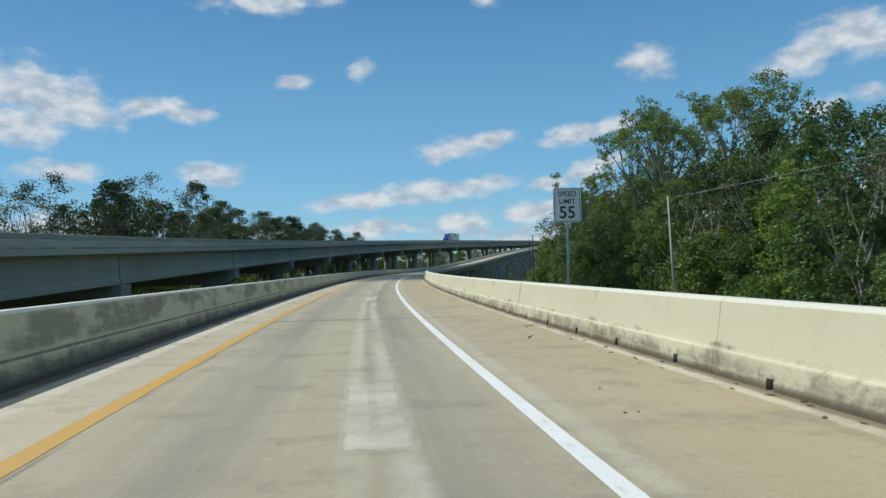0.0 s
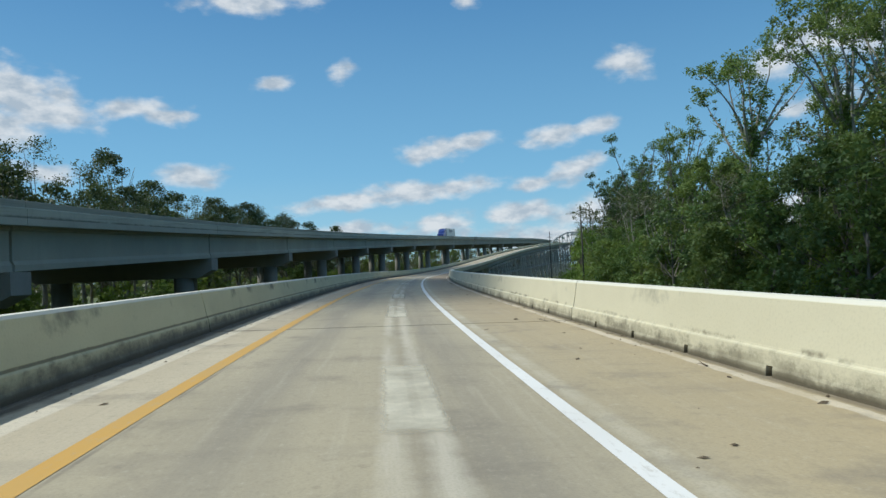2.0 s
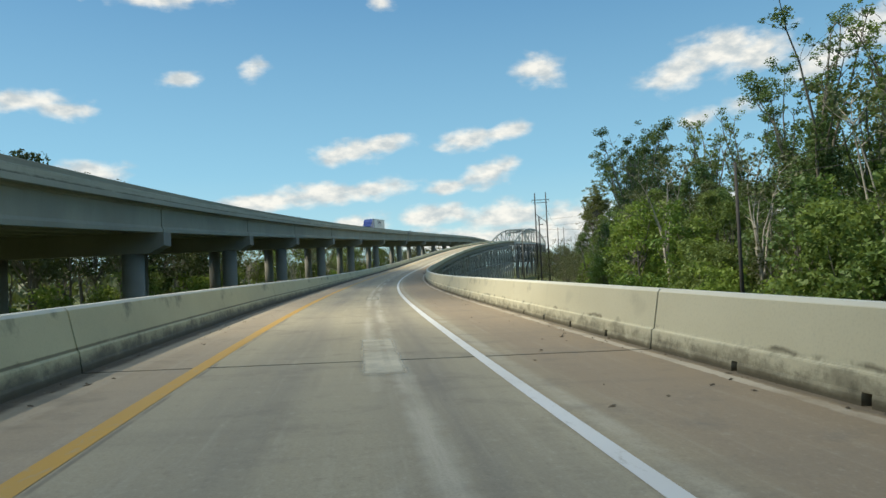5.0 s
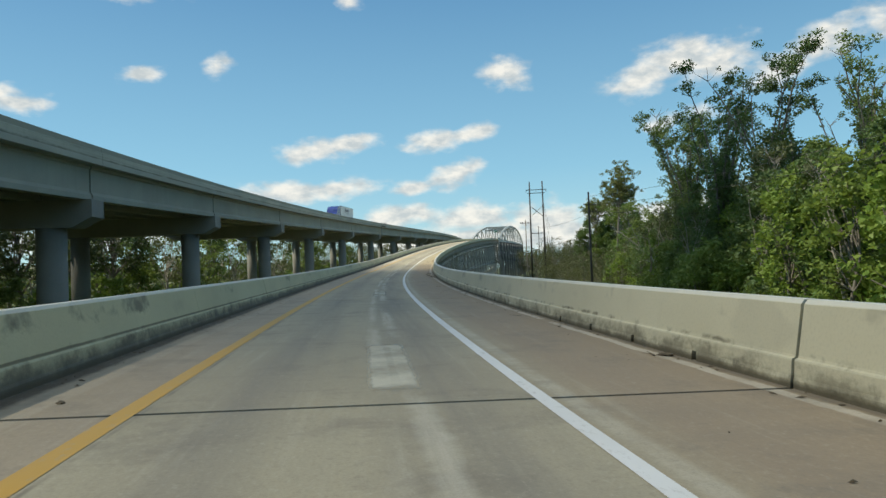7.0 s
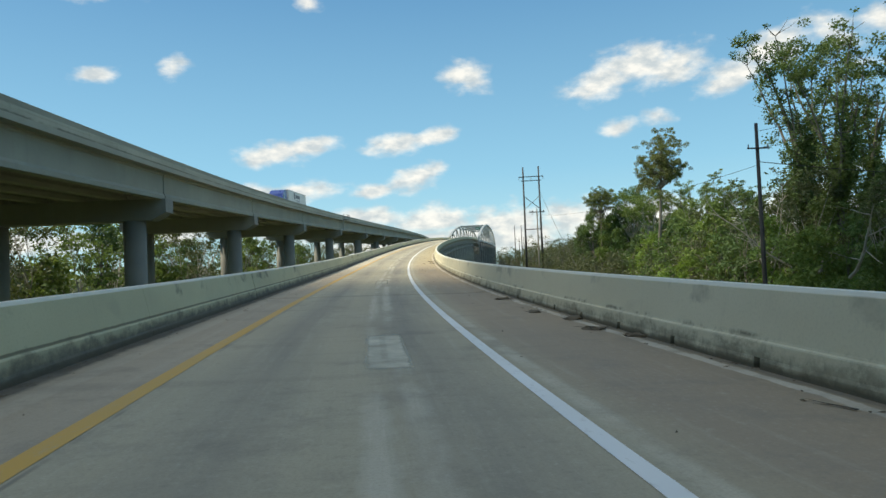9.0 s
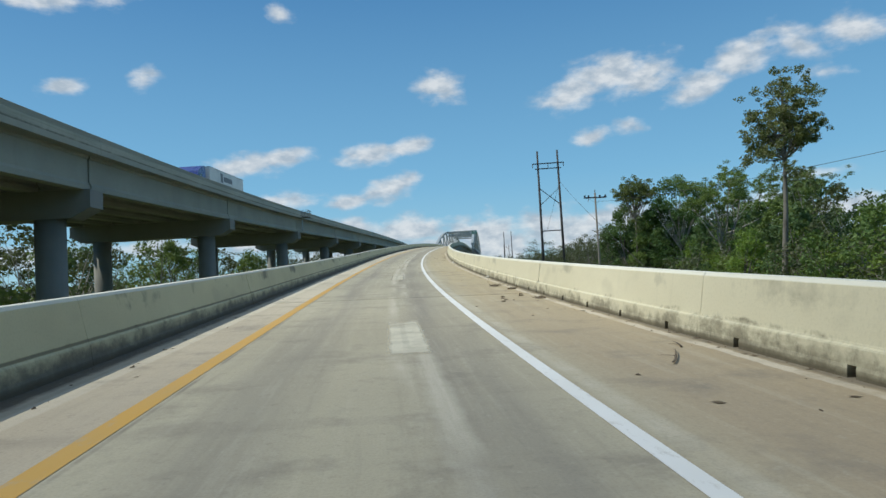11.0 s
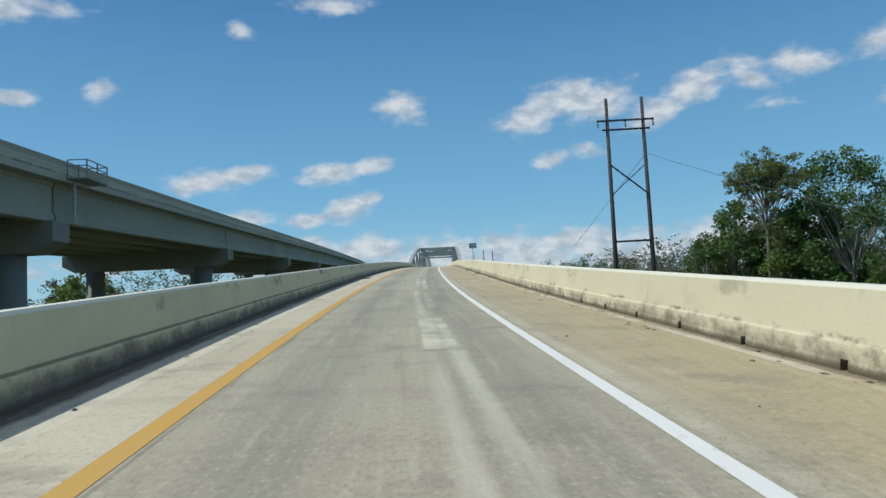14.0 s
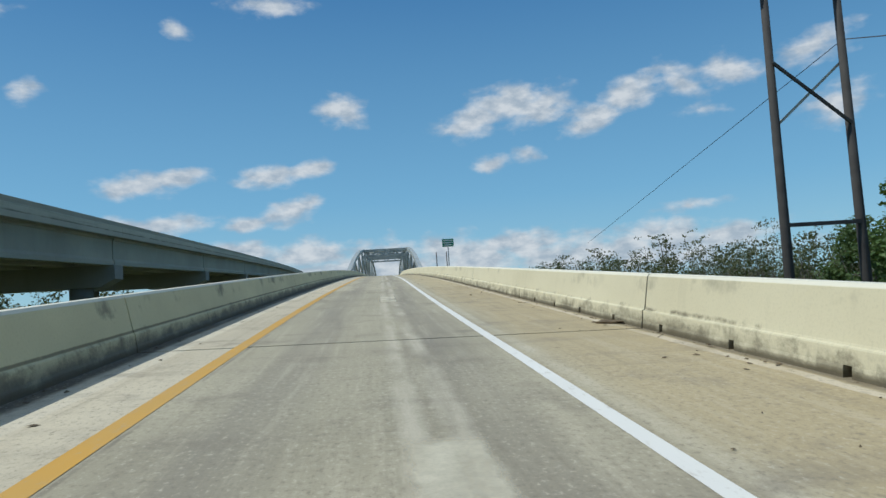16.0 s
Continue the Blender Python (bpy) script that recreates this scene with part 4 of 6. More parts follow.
O_TOP = (-1.9, 1.25, 2.97, 4.79, 6.55, 8.26, 10.03, 11.75, 13.35, 14.72, 15.95, 17.3, 18.7, 20.2, 21.2, 21.5)
WIDE = 17.0


def smooth_curve(s, xs, ys):
    return float(np.mean([np.interp(s + d, xs, ys) for d in (-24, -12, 0, 12, 24)]))


def on_viaduct(s, across, up):
    """across: metres in from the viaduct's near edge; up: from the top of its parapet."""
    p, r = road_at(s)
    q = p - r * (smooth_curve(s, O_S, O_LAT) + across)
    return Vector((q.x, q.y, smooth_curve(s, O_ZS, O_TOP) + up))


viaduct = thing("highway_viaduct", "grey concrete highway viaduct on two-column piers", "bridge", kind="structure")
bents = [-40.0, -10.5, 19.0, 48.5, 78.0, 107.3, 136.8, 166.5, 194.0, 219.5, 248.4, 277.6, 307.2, 340.0, 372.5] + [403.0 + 30.8 * k for k in range(10)]
for a, b in zip(bents[:-1], bents[1:]):
    e = 0.02
    near = [(0.07, -0.02), (0.09, 0.0), (0.30, 0.0), (0.33, -0.02), (0.36, -0.34), (0.45, -0.62), (0.55, -0.80), (0.0, -0.80), (0.0, -0.36), (0.07, -0.31)]
    for flip in (0, 1):
        pr = [((WIDE - x) if flip else x, z) for x, z in near]
        v, f, uv = sweep(pr if flip else pr[::-1], a + e, b - e, 5.2, on_viaduct, True, lambda x, z, s: (z, s))
        part("parapet", mesh_of("parapet", v, f, OVER_EDGE, uv), viaduct)
    v, f, uv = sweep([(0.0, -0.80), (WIDE, -0.80), (WIDE, -1.13), (0.0, -1.13)], a + e, b - e, 5.2, on_viaduct)
    part("deck_slab", mesh_of("deck_slab", v, f, OVER, uv), viaduct)
    for k in range(6):
        c = 1.0 + k * (WIDE - 2.0) / 5
        pr = [(c - 0.30, -1.13), (c - 0.30, -1.28), (c - 0.22, -1.36), (c - 0.22, -2.72), (c - 0.34, -2.92), (c - 0.34, -3.21), (c + 0.34, -3.21), (c + 0.34, -2.92), (c + 0.22, -2.72), (c + 0.22, -1.36), (c + 0.30, -1.28), (c + 0.30, -1.13)]
        v, f, uv = sweep(pr, a + 0.11, b - 0.11, 7.7, on_viaduct)
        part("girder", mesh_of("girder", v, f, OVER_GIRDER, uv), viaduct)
    c0, c1 = on_viaduct(a, 0, 0), on_viaduct(a, WIDE, 0)
    top = c0.z - 3.23
    d = (c1 - c0).normalized()
    m = Matrix.Translation((c0.x, c0.y, 0)) @ Matrix.Rotation(math.atan2(d.y, d.x), 4, "Z")
    sh = Shape().prism([(0.35, top), (0.35, top - 1.05), (1.5, top - 1.65), (WIDE - 1.5, top - 1.65), (WIDE - 0.35, top - 1.05), (WIDE - 0.35, top)], -0.85, 0.85)
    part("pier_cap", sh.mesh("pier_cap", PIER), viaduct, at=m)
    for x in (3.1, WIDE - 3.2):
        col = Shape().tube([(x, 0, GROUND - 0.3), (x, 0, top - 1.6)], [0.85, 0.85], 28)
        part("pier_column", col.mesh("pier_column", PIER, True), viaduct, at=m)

# service platform hung on the viaduct's parapet
p = on_viaduct(340.9, -0.05, -0.25)
d = on_viaduct(341.9, -0.05, -0.25) - p
deck_cage = thing("service_platform", "small steel cage platform hung on the viaduct parapet", "platform", at=Matrix.Translation(p) @ Matrix.Rotation(math.atan2(d.y, d.x), 4, "Z"))
for x in (-1.2, 0.0, 1.2):
    for y in (-0.1, -1.1):
        part("post", Shape().beam((x, y, -0.72), (x, y, 0.22), 0.06, 0.06).mesh("post", OLD_STEEL), deck_cage)
for z in (-0.1, 0.22):
    part("guard_rail", Shape().beam((-1.2, -1.1, z), (1.2, -1.1, z), 0.05, 0.05).beam((-1.2, -0.1, z), (-1.2, -1.1, z), 0.05, 0.05).beam((1.2, -0.1, z), (1.2, -1.1, z), 0.05, 0.05).mesh("guard_rail", OLD_STEEL), deck_cage)
part("toe_panel", Shape().box(-1.22, -1.14, -0.74, 1.22, -1.12, -0.35).mesh("toe_panel", OVER_EDGE), deck_cage)
part("grating", Shape().box(-1.25, -1.15, -0.80, 1.25, -0.05, -0.74).mesh("grating", OLD_STEEL), deck_cage)
part("drain_pipe", Shape().tube([(-0.3, -0.02, -0.8), (-0.3, -0.02, -3.0)], [0.08, 0.08], 8).mesh("drain_pipe", GALVANISED), deck_cage)

# ---- the through truss at the top of the climb ----
T_AT = 464.0
truss = thing("truss_bridge", "silver steel through truss with arched top chords", "bridge", kind="structure", at=Matrix.Translation(road_at(T_AT)[0] + road_at(T_AT)[1] * 0.7) @ pose(0, 0, 0, 0, 0, -math.degrees(OVER_RIVER)))
PANELS, LONG, TW, PORTAL = 12, 262.0, 6.0, 3


def deck_rise(k):
    return road_at(T_AT + LONG * k / PANELS)[0].z - road_at(T_AT)[0].z


def chord(k):
    u = abs(2 * k / PANELS - 1)
    return 0.6 + 8.4 * (1 - u ** 2.4) + deck_rise(k)


FOOT = GROUND - 0.4 - road_at(T_AT)[0].z
for side in (-1, 1):
    x = side * TW
    for k in range(PANELS):
        y0, y1 = LONG * k / PANELS, LONG * (k + 1) / PANELS
        d0, d1 = deck_rise(k), deck_rise(k + 1)
        part("top_chord", Shape().beam((x, y0, chord(k)), (x, y1, chord(k + 1)), 0.75, 0.8).mesh("top_chord", STEEL), truss)
        part("bottom_chord", Shape().beam((x, y0, d0 - 0.6), (x, y1, d1 - 0.6), 0.4, 0.7).mesh("bottom_chord", STEEL), truss)
        low, high = (d0, chord(k + 1)) if k >= PANELS / 2 else (chord(k), d1)
        part("diagonal", Shape().beam((x, y0, low), (x, y1, high), 0.34, 0.34).mesh("diagonal", STEEL), truss)
        lattice = Shape().beam((x, y0, -9.0), (x, y1, d1 - 0.9), 0.4, 0.4).beam((x, y0, -9.0), (x, y1, -9.0), 0.5, 0.8).beam((x, y0, d0 - 0.9), (x, y1, -9.0), 0.35, 0.35)
        part("lower_lattice", lattice.mesh("lower_lattice", DARK_STEEL), truss)
        part("trestle_leg", Shape().beam((x * 1.06, (y0 + y1) / 2, FOOT), (x, (y0 + y1) / 2, (d0 + d1) / 2 - 0.9), 0.55, 0.55).mesh("trestle_leg", DARK_STEEL), truss)
    for k in range(PANELS + 1):
        y = LONG * k / PANELS
        part("truss_post", Shape().beam((x, y, deck_rise(k) - 0.9), (x, y, chord(k)), 0.46, 0.46).mesh("truss_post", STEEL), truss)
        part("trestle_leg", Shape().beam((x * 1.06, y, FOOT), (x, y, deck_rise(k) - 0.9), 0.6, 0.6).beam((x, y, FOOT / 2), (-x, y, -1.2), 0.3, 0.3).mesh("trestle_leg", OLD_STEEL), truss)
for k in range(PORTAL, PANELS - 1 - PORTAL):
    y, z = LONG * k / PANELS, chord(k)
    low = max(deck_rise(k) + 5.4, z - 1.5)
    sh = Shape().beam((-TW, y, z), (TW, y, z), 0.5, 0.6).beam((-TW, y, low), (TW, y, low), 0.45, 0.5)
    for j in range(6):
        x0, x1 = -TW + j * TW / 3, -TW + (j + 1) * TW / 3
        sh.beam((x0, y, low if j % 2 else z), (x1, y, z if j % 2 else low), 0.24, 0.24)
    for side in (-1, 1):
        sh.beam((side * TW, y, low - 0.9), (side * (TW - 0.9), y, low), 0.3, 0.3)
    if k < PANELS - PORTAL - 2:
        y1, z1 = LONG * (k + 1) / PANELS, chord(k + 1)
        sh.beam((-TW, y, z), (TW, y1, z1), 0.26, 0.26).beam((TW, y, z), (-TW, y1, z1), 0.26, 0.26)
    part("sway_frame", sh.mesh("sway_frame", STEEL), truss)
for k in (0, PANELS // 2, PANELS):
    for x in (-TW, TW):
        part("tower_leg", Shape().beam((x * 1.1, LONG * k / PANELS, GROUND - 15), (x * 1.06, LONG * k / PANELS, -9.0), 1.1, 1.1).mesh("tower_leg", PIER), truss)

# ---- signs ----
def lettering(text, size, at, parent, material):
    c = bpy.data.curves.new("lettering", "FONT")
    c.body, c.size, c.align_x, c.align_y, c.extrude, c.offset = text, size, "CENTER", "CENTER", 0.001, size * 0.012
    tmp = bpy.data.objects.new("lettering", c)
    scene.collection.objects.link(tmp)
    bpy.context.view_layer.update()
    me = bpy.data.meshes.new_from_object(tmp.evaluated_get(bpy.context.evaluated_depsgraph_get()))
    bpy.data.objects.remove(tmp)
    me.materials.clear()
    me.materials.append(material)
    return part("lettering", me, parent, at=at)


def plate(w, h, r, y0, y1):
    pts = []
    for cx, cz, a0 in ((w / 2 - r, h / 2 - r, 0), (-w / 2 + r, h / 2 - r, 90), (-w / 2 + r, -h / 2 + r, 180), (w / 2 - r, -h / 2 + r, 270)):
        pts += [(cx + r * math.cos(radians(a0 + i * 22.5)), cz + r * math.sin(radians(a0 + i * 22.5))) for i in range(5)]
    return Shape().prism(pts[::-1], y0, y1)


sg = thing("speed_limit_sign", "white speed limit sign on a steel post beyond the parapet", "road sign", at=pose(8.05, 17.37, 1.65, 0, 1.2, -11))
board = part("sign_panel", plate(0.76, 0.93, 0.05, -0.004, 0.004).mesh("sign_panel", SIGN_WHITE), sg)
rim = Shape()
for x0, z0, x1, z1 in ((-0.355, 0.43, 0.355, 0.445), (-0.355, -0.445, 0.355, -0.43), (-0.355, -0.43, -0.34, 0.43), (0.34, -0.43, 0.355, 0.43)):
    rim.box(x0, -0.0065, z0, x1, -0.005, z1)
part("border", rim.mesh("border", SIGN_BLACK), board)
up = Matrix.Rotation(radians(90), 4, "X")
for text, size, z in (("SPEED", 0.19, 0.30), ("LIMIT", 0.19, 0.10), ("55", 0.46, -0.21)):
    lettering(text, size, Matrix.Translation((0, -0.008, z)) @ up, board, SIGN_BLACK)
part("post", Shape().beam((0, 0.035, -6.8), (0, 0.035, 0.42), 0.06, 0.04, (0, 1, 0)).mesh("post", GALVANISED), sg)

gs = thing("guide_sign", "green guide sign on a post beyond the parapet", "road sign", at=pose(167.85, 384.95, 15.3, 0, 0, -35))
board = part("sign_panel", plate(1.3, 0.9, 0.08, -0.006, 0.006).mesh("sign_panel", SIGN_GREEN), gs)
bars = Shape()
for z, w in ((0.26, 1.0), (0.0, 1.12), (-0.26, 0.8)):
    bars.box(-w / 2, -0.010, z - 0.06, w / 2, -0.008, z + 0.06)
part("text_bar", bars.mesh("text_bar", SIGN_WHITE), board)
part("post", Shape().beam((0, 0.05, -5.0), (0, 0.05, 0.4), 0.1, 0.08, (0, 1, 0)).mesh("post", GALVANISED), gs)

# ---- power poles and wires ----
def wire(a, b, sag, radius=0.018, name="power_line", parent=None, material=None):
    a, b = Vector(a), Vector(b)
    pts = [a.lerp(b, k / 14) - Vector((0, 0, sag * 4 * (k / 14) * (1 - k / 14))) for k in range(15)]
    ob = part(name, Shape().tube(pts, [radius] * 15, 4).mesh(name, material or POLE_WOOD), parent)
    return ob


def h_frame(x, y, top, turn, gap=4.2, arms=((-2.7, 1.25), (-3.8, 0.7))):
    ob = thing("h_frame_pole", "tall dark wooden H-frame transmission pole pair", "utility pole", "transmission poles", at=pose(x, y, 0, 0, 0, turn))
    for s in (-1, 1):
        part("pole", Shape().tube([(s * gap / 2 * 1.06, 0, GROUND - 0.3), (s * gap / 2, 0, top)], [0.33, 0.19], 10).mesh("pole", POLE_WOOD, True), ob)
    for dz, ext in arms:
        arm = part("cross_arm", Shape().box(-gap / 2 - ext, -0.22, top + dz - 0.1, gap / 2 + ext, -0.05, top + dz + 0.1).mesh("cross_arm", POLE_WOOD), ob)
        upper = arm if dz > -3 else upper
    for x in (-gap / 2 - 1.15, 0.0, gap / 2 + 1.15) if arms else ():
        rings = [(r, 2.8 + k * 0.15 + e) for k in range(5) for r, e in ((0.04, 0.0), (0.12, 0.05), (0.12, 0.09), (0.04, 0.14))]
        part("insulator", Shape().tube([(x, -0.13, top - z) for r, z in rings], [r for r, z in rings], 8).mesh("insulator", GALVANISED), upper)
    part("brace", Shape().beam((-gap / 2, -0.25, top - 8.0), (gap / 2, -0.25, top - 11.6), 0.13, 0.16).mesh("brace", POLE_WOOD), ob)
    part("brace", Shape().beam((gap / 2, 0.25, top - 8.0), (-gap / 2, 0.25, top - 11.6), 0.11, 0.13).mesh("brace", GREY_WOOD), ob)
    part("cross_arm", Shape().box(-gap / 2, -0.25, top - 17.2, gap / 2, -0.08, top - 16.98).mesh("cross_arm", POLE_WOOD), ob)
    return ob


h_frame(158.5, 340.7, 28.95, -35.7)
h_frame(298.6, 549.9, 28.5, -35.7, 4.2, ())
h_frame(420.0, 720.0, 30.0, -35.7, 4.2, ())


def wood_pole(x, y, top, lean=0.0, look_="dark", arm=""):
    """A roadside pole; arm: none, one short arm below the top, or a double arm with insulators and a cutout."""
    grey = look_ == "grey"
    label = {"": "weathered grey wooden utility pole" if grey else "bare dark wooden utility pole", "short": "dark wooden utility pole with short crossarm", "double": "wooden utility pole with double crossarm and insulators"}[arm]
    ob = thing("utility_pole", label, "utility pole", "roadside utility poles", at=pose(x, y, 0, 0, 0, -25))
    wood = GREY_WOOD if grey else (BROWN_WOOD if arm == "double" else POLE_WOOD)
    part("pole", Shape().tube([(0, 0, GROUND - 0.3), (lean, 0, top)], [0.13, 0.075] if grey else [0.16, 0.095], 9).mesh("pole", wood, True), ob)
    if arm == "short":
        bar = part("cross_arm", Shape().box(lean - 0.65, -0.14, top - 1.55, lean + 0.65, -0.06, top - 1.47).mesh("cross_arm", wood), ob)
        for u in (-0.6, 0.6):
            part("insulator", Shape().tube([(lean + u, -0.1, top - 1.47), (lean + u, -0.1, top - 1.28)], [0.05, 0.035], 7).mesh("insulator", GALVANISED), bar)
    if arm == "double":
        for v in (-0.16, 0.08):
            bar = part("cross_arm", Shape().box(lean - 1.3, v, top - 0.62, lean + 1.3, v + 0.09, top - 0.5, 0.01).mesh("cross_arm", POLE_WOOD), ob)
            for u in (-1.2, -0.75, 0.55, 1.2):
                part("insulator", Shape().tube([(lean + u, v + 0.045, top - 0.5), (lean + u, v + 0.045, top - 0.36), (lean + u, v + 0.045, top - 0.28)], [0.035, 0.08, 0.05], 8).mesh("insulator", RUBBER), bar)
        part("brace", Shape().beam((lean - 0.75, -0.18, top - 0.6), (lean, -0.14, top - 1.3), 0.04, 0.02).beam((lean + 0.75, -0.18, top - 0.6), (lean, -0.14, top - 1.3), 0.04, 0.02).mesh("brace", GALVANISED), ob)
        part("cutout", Shape().tube([(lean - 0.95, -0.24, top - 1.0), (lean - 0.8, -0.24, top - 0.6)], [0.05, 0.05], 7).mesh("cutout", GALVANISED), ob)
        part("top_pin", Shape().tube([(lean, 0, top), (lean, 0, top + 0.2), (lean, 0, top + 0.32)], [0.025, 0.07, 0.04], 8).mesh("top_pin", GALVANISED), ob)
    return ob


wood_pole(35.9, 56.4, 6.1, -0.25, "grey")
wood_pole(82.6, 213.4, 9.5, 0.0, "dark", "short")
wood_pole(56.0, 142.5, 7.1)
wood_pole(118.63, 284.56, 11.65, 0.0, "brown", "double")
wires = thing("power_lines", "thin dark overhead wires strung between the poles", "power lines", kind="structure")
wire((35.9, 56.4, 5.9), (32.0, -10.0, 6.9), 0.5, 0.022, parent=wires, material=CONDUCTOR)
for a, b in (((35.9, 56.4, 5.9), (56.0, 142.5, 6.9)), ((35.9, 56.4, 4.9), (56.0, 142.5, 5.9)), ((56.0, 142.5, 6.9), (82.6, 213.4, 9.0)), ((56.0, 142.5, 5.9), (82.6, 213.4, 8.0)), ((82.6, 213.4, 7.0), (118.63, 284.56, 10.6))):
    wire(a, b, 1.0, 0.012, parent=wires)
wire((82.6, 213.4, 7.2), (140.0, 215.0, 9.0), 0.8, 0.025, parent=wires)
wire((160.3, 339.4, 22.2), (123.0, 280.0, 1.4), 0.5, 0.03, parent=wires)
wire((160.3, 339.4, 22.2), (195.4, 387.5, 15.6), 0.0, 0.03, parent=wires)

# ---- trees and undergrowth ----
RNG = np.random.default_rng(7)


def leaf_cloud(centres, radii, counts, size, rng, flat=0.7, droop=0.0):
    """Many small leaf blades round the given centres; returns vertices and faces."""
    total = int(np.sum(counts))
    idx = np.repeat(np.arange(len(centres)), counts)
    d = rng.normal(size=(total, 3))
    d /= np.linalg.norm(d, axis=1)[:, None]
    r = rng.random(total) ** 0.45
    off = d * r[:, None] * radii[idx][:, None]
    off[:, 2] *= flat
    off[:, 2] -= droop * (off[:, 0] ** 2 + off[:, 1] ** 2) / np.maximum(radii[idx], 0.1)
    c = centres[idx] + off
    a = rng.normal(size=(total, 3))
    a[:, 2] *= 0.6
    a /= np.linalg.norm(a, axis=1)[:, None]
    b = np.cross(a, rng.normal(size=(total, 3)))
    b /= np.linalg.norm(b, axis=1)[:, None]
    s = size * (0.6 + 0.8 * rng.random(total))
    a, b = a * s[:, None], b * (s * 0.55)[:, None]
    v = np.empty((total, 3, 3))
    v[:, 0], v[:, 1], v[:, 2] = c - a - b, c + a, c - a * 0.4 + b * 1.6
    f = np.arange(total * 3).reshape(-1, 3)
    return v.reshape(-1, 3), f


def leaf_mesh(name, v, f, material):
    me = bpy.data.meshes.new(name)
    me.vertices.add(len(v))
    me.vertices.foreach_set("co", v.astype(np.float32).ravel())
    me.loops.add(f.size)
    me.loops.foreach_set("vertex_index", f.astype(np.int32).ravel())
    me.polygons.add(len(f))
    me.polygons.foreach_set("loop_start", np.arange(0, f.size, 3, dtype=np.int32))
    me.polygons.foreach_set("loop_total", np.full(len(f), 3, dtype=np.int32))
    me.materials.append(material)
    me.update(calc_edges=True)
    return me


def limb(sh, rng, start, way, length, radius, bend=0.25, lift=0.15, n=6, sides=5):
    """A tapered, wandering limb; returns its points."""
    pts, p, d = [Vector(start)], Vector(start), Vector(way).normalized()
    for k in range(n):
        d = (d + Vector(rng.normal(size=3)) * bend * 0.5 + Vector((0, 0, lift))).normalized()
        p = p + d * length / n
        pts.append(p.copy())
    sh.tube(pts, [radius * (1 - 0.8 * k / n) for k in range(n + 1)], sides, False)
    return pts


def ragged_tree(seed, tall, leaders, spread, tufts, vine, leaf_size=0.145, per=112, first=0.30, sleeve=0.0, wiry=0, caps=1.0):
    """A tall storm-worn hardwood: rising leaders that end in leafy caps, vines that wrap the trunk and climb the leaders, wiry bare twigs."""
    rng = np.random.default_rng(seed)
    sh = Shape()
    stem = limb(sh, rng, (0, 0, -0.3), (rng.normal() * 0.05, rng.normal() * 0.05, 1), tall * 0.55, tall * 0.011 + 0.08, 0.12, 0.12, 8, 7)
    centres, radii, counts = [], [], []

    def tuft(at, r, dense=1.0):
        centres.append(at)
        radii.append(r)
        counts.append(max(8, int(per * dense * r ** 1.8)))

    for k in range(leaders):
        base = stem[min(len(stem) - 1, int(len(stem) * (first + 0.62 * rng.random())))]
        ang = math.tau * (k + rng.random() * 0.7) / leaders
        out = spread * (0.25 + rng.random() * 0.85)
        goal = tall * (0.70 + 0.22 * rng.random()) if k else tall * 0.93
        way = Vector((math.cos(ang) * out, math.sin(ang) * out, goal - base.z))
        pts = limb(sh, rng, base, way, way.length, tall * 0.0046 + 0.05, 0.22, 0.05, 8, 5)
        # sparse tufts along the leader
        for j in range(tufts):
            at = pts[min(len(pts) - 1, int(len(pts) * (0.35 + 0.6 * rng.random())))]
            a2 = rng.random() * math.tau
            tip = limb(sh, rng, at, (math.cos(a2), math.sin(a2), 0.3 + 0.7 * rng.random()), 0.6 + 1.5 * rng.random(), 0.03, 0.3, 0.1, 3, 3)[-1]
            tuft(tip, 0.35 + 0.5 * rng.random() ** 1.5)
        # vine climbing the leader, thinner towards the top, with gaps
        if sleeve:
            upto = 0.45 + 0.5 * rng.random()
            for j in range(22):
                u = upto * j / 22
                at = pts[int(u * 8)].lerp(pts[int(u * 8) + 1], (u * 8) % 1)
                if rng.random() < 0.8:
                    r = sleeve * (1.0 - 0.6 * u) * (0.55 + 0.7 * rng.random())
                    tuft(at + Vector((rng.normal() * 0.45 * r, rng.normal() * 0.45 * r, -0.2 * r)), r, 0.85)
        # bare wiry twigs, each with a few tiny leaf tufts
        for j in range(wiry):
            u = 0.35 + 0.6 * rng.random()
            a2 = rng.random() * math.tau
            twig = limb(sh, rng, pts[int(u * 8)], (math.cos(a2) * 0.8, math.sin(a2) * 0.8, 0.7), 1.2 + 2.2 * rng.random(), 0.028, 0.4, 0.08, 4, 3)
            for q in twig[2:]:
                if rng.random() < 0.6:
                    tuft(q, 0.18 + 0.14 * rng.random(), 1.6)
        # the cap at its end
        turn = rng.random() * math.tau
        capped = rng.random() < caps
        for j in range(5):
            a2 = turn + math.tau * (j + 0.5 * rng.random()) / 5
            twig = limb(sh, rng, pts[-1 if j < 3 else -2], (math.cos(a2), math.sin(a2), 0.75), (1.3 + 1.5 * rng.random()) * (0.75 if sleeve else 1.0), 0.045, 0.25, 0.06, 4, 3)
            for q, r in ((twig[-1], 0.75), (twig[-1] + Vector(rng.normal(size=3)) * 0.55, 0.6), (twig[2], 0.5)):
                if rng.random() < (0.86 if capped else 0.2):
                    tuft(q, r * (0.7 + 0.6 * rng.random()))
        for j in range(3):
            # dead twigs without leaves
            a2 = rng.random() * math.tau
            limb(sh, rng, pts[3 + j], (math.cos(a2), math.sin(a2), 0.5), 1.2 + 1.4 * rng.random(), 0.03, 0.35, 0.05, 3, 3)
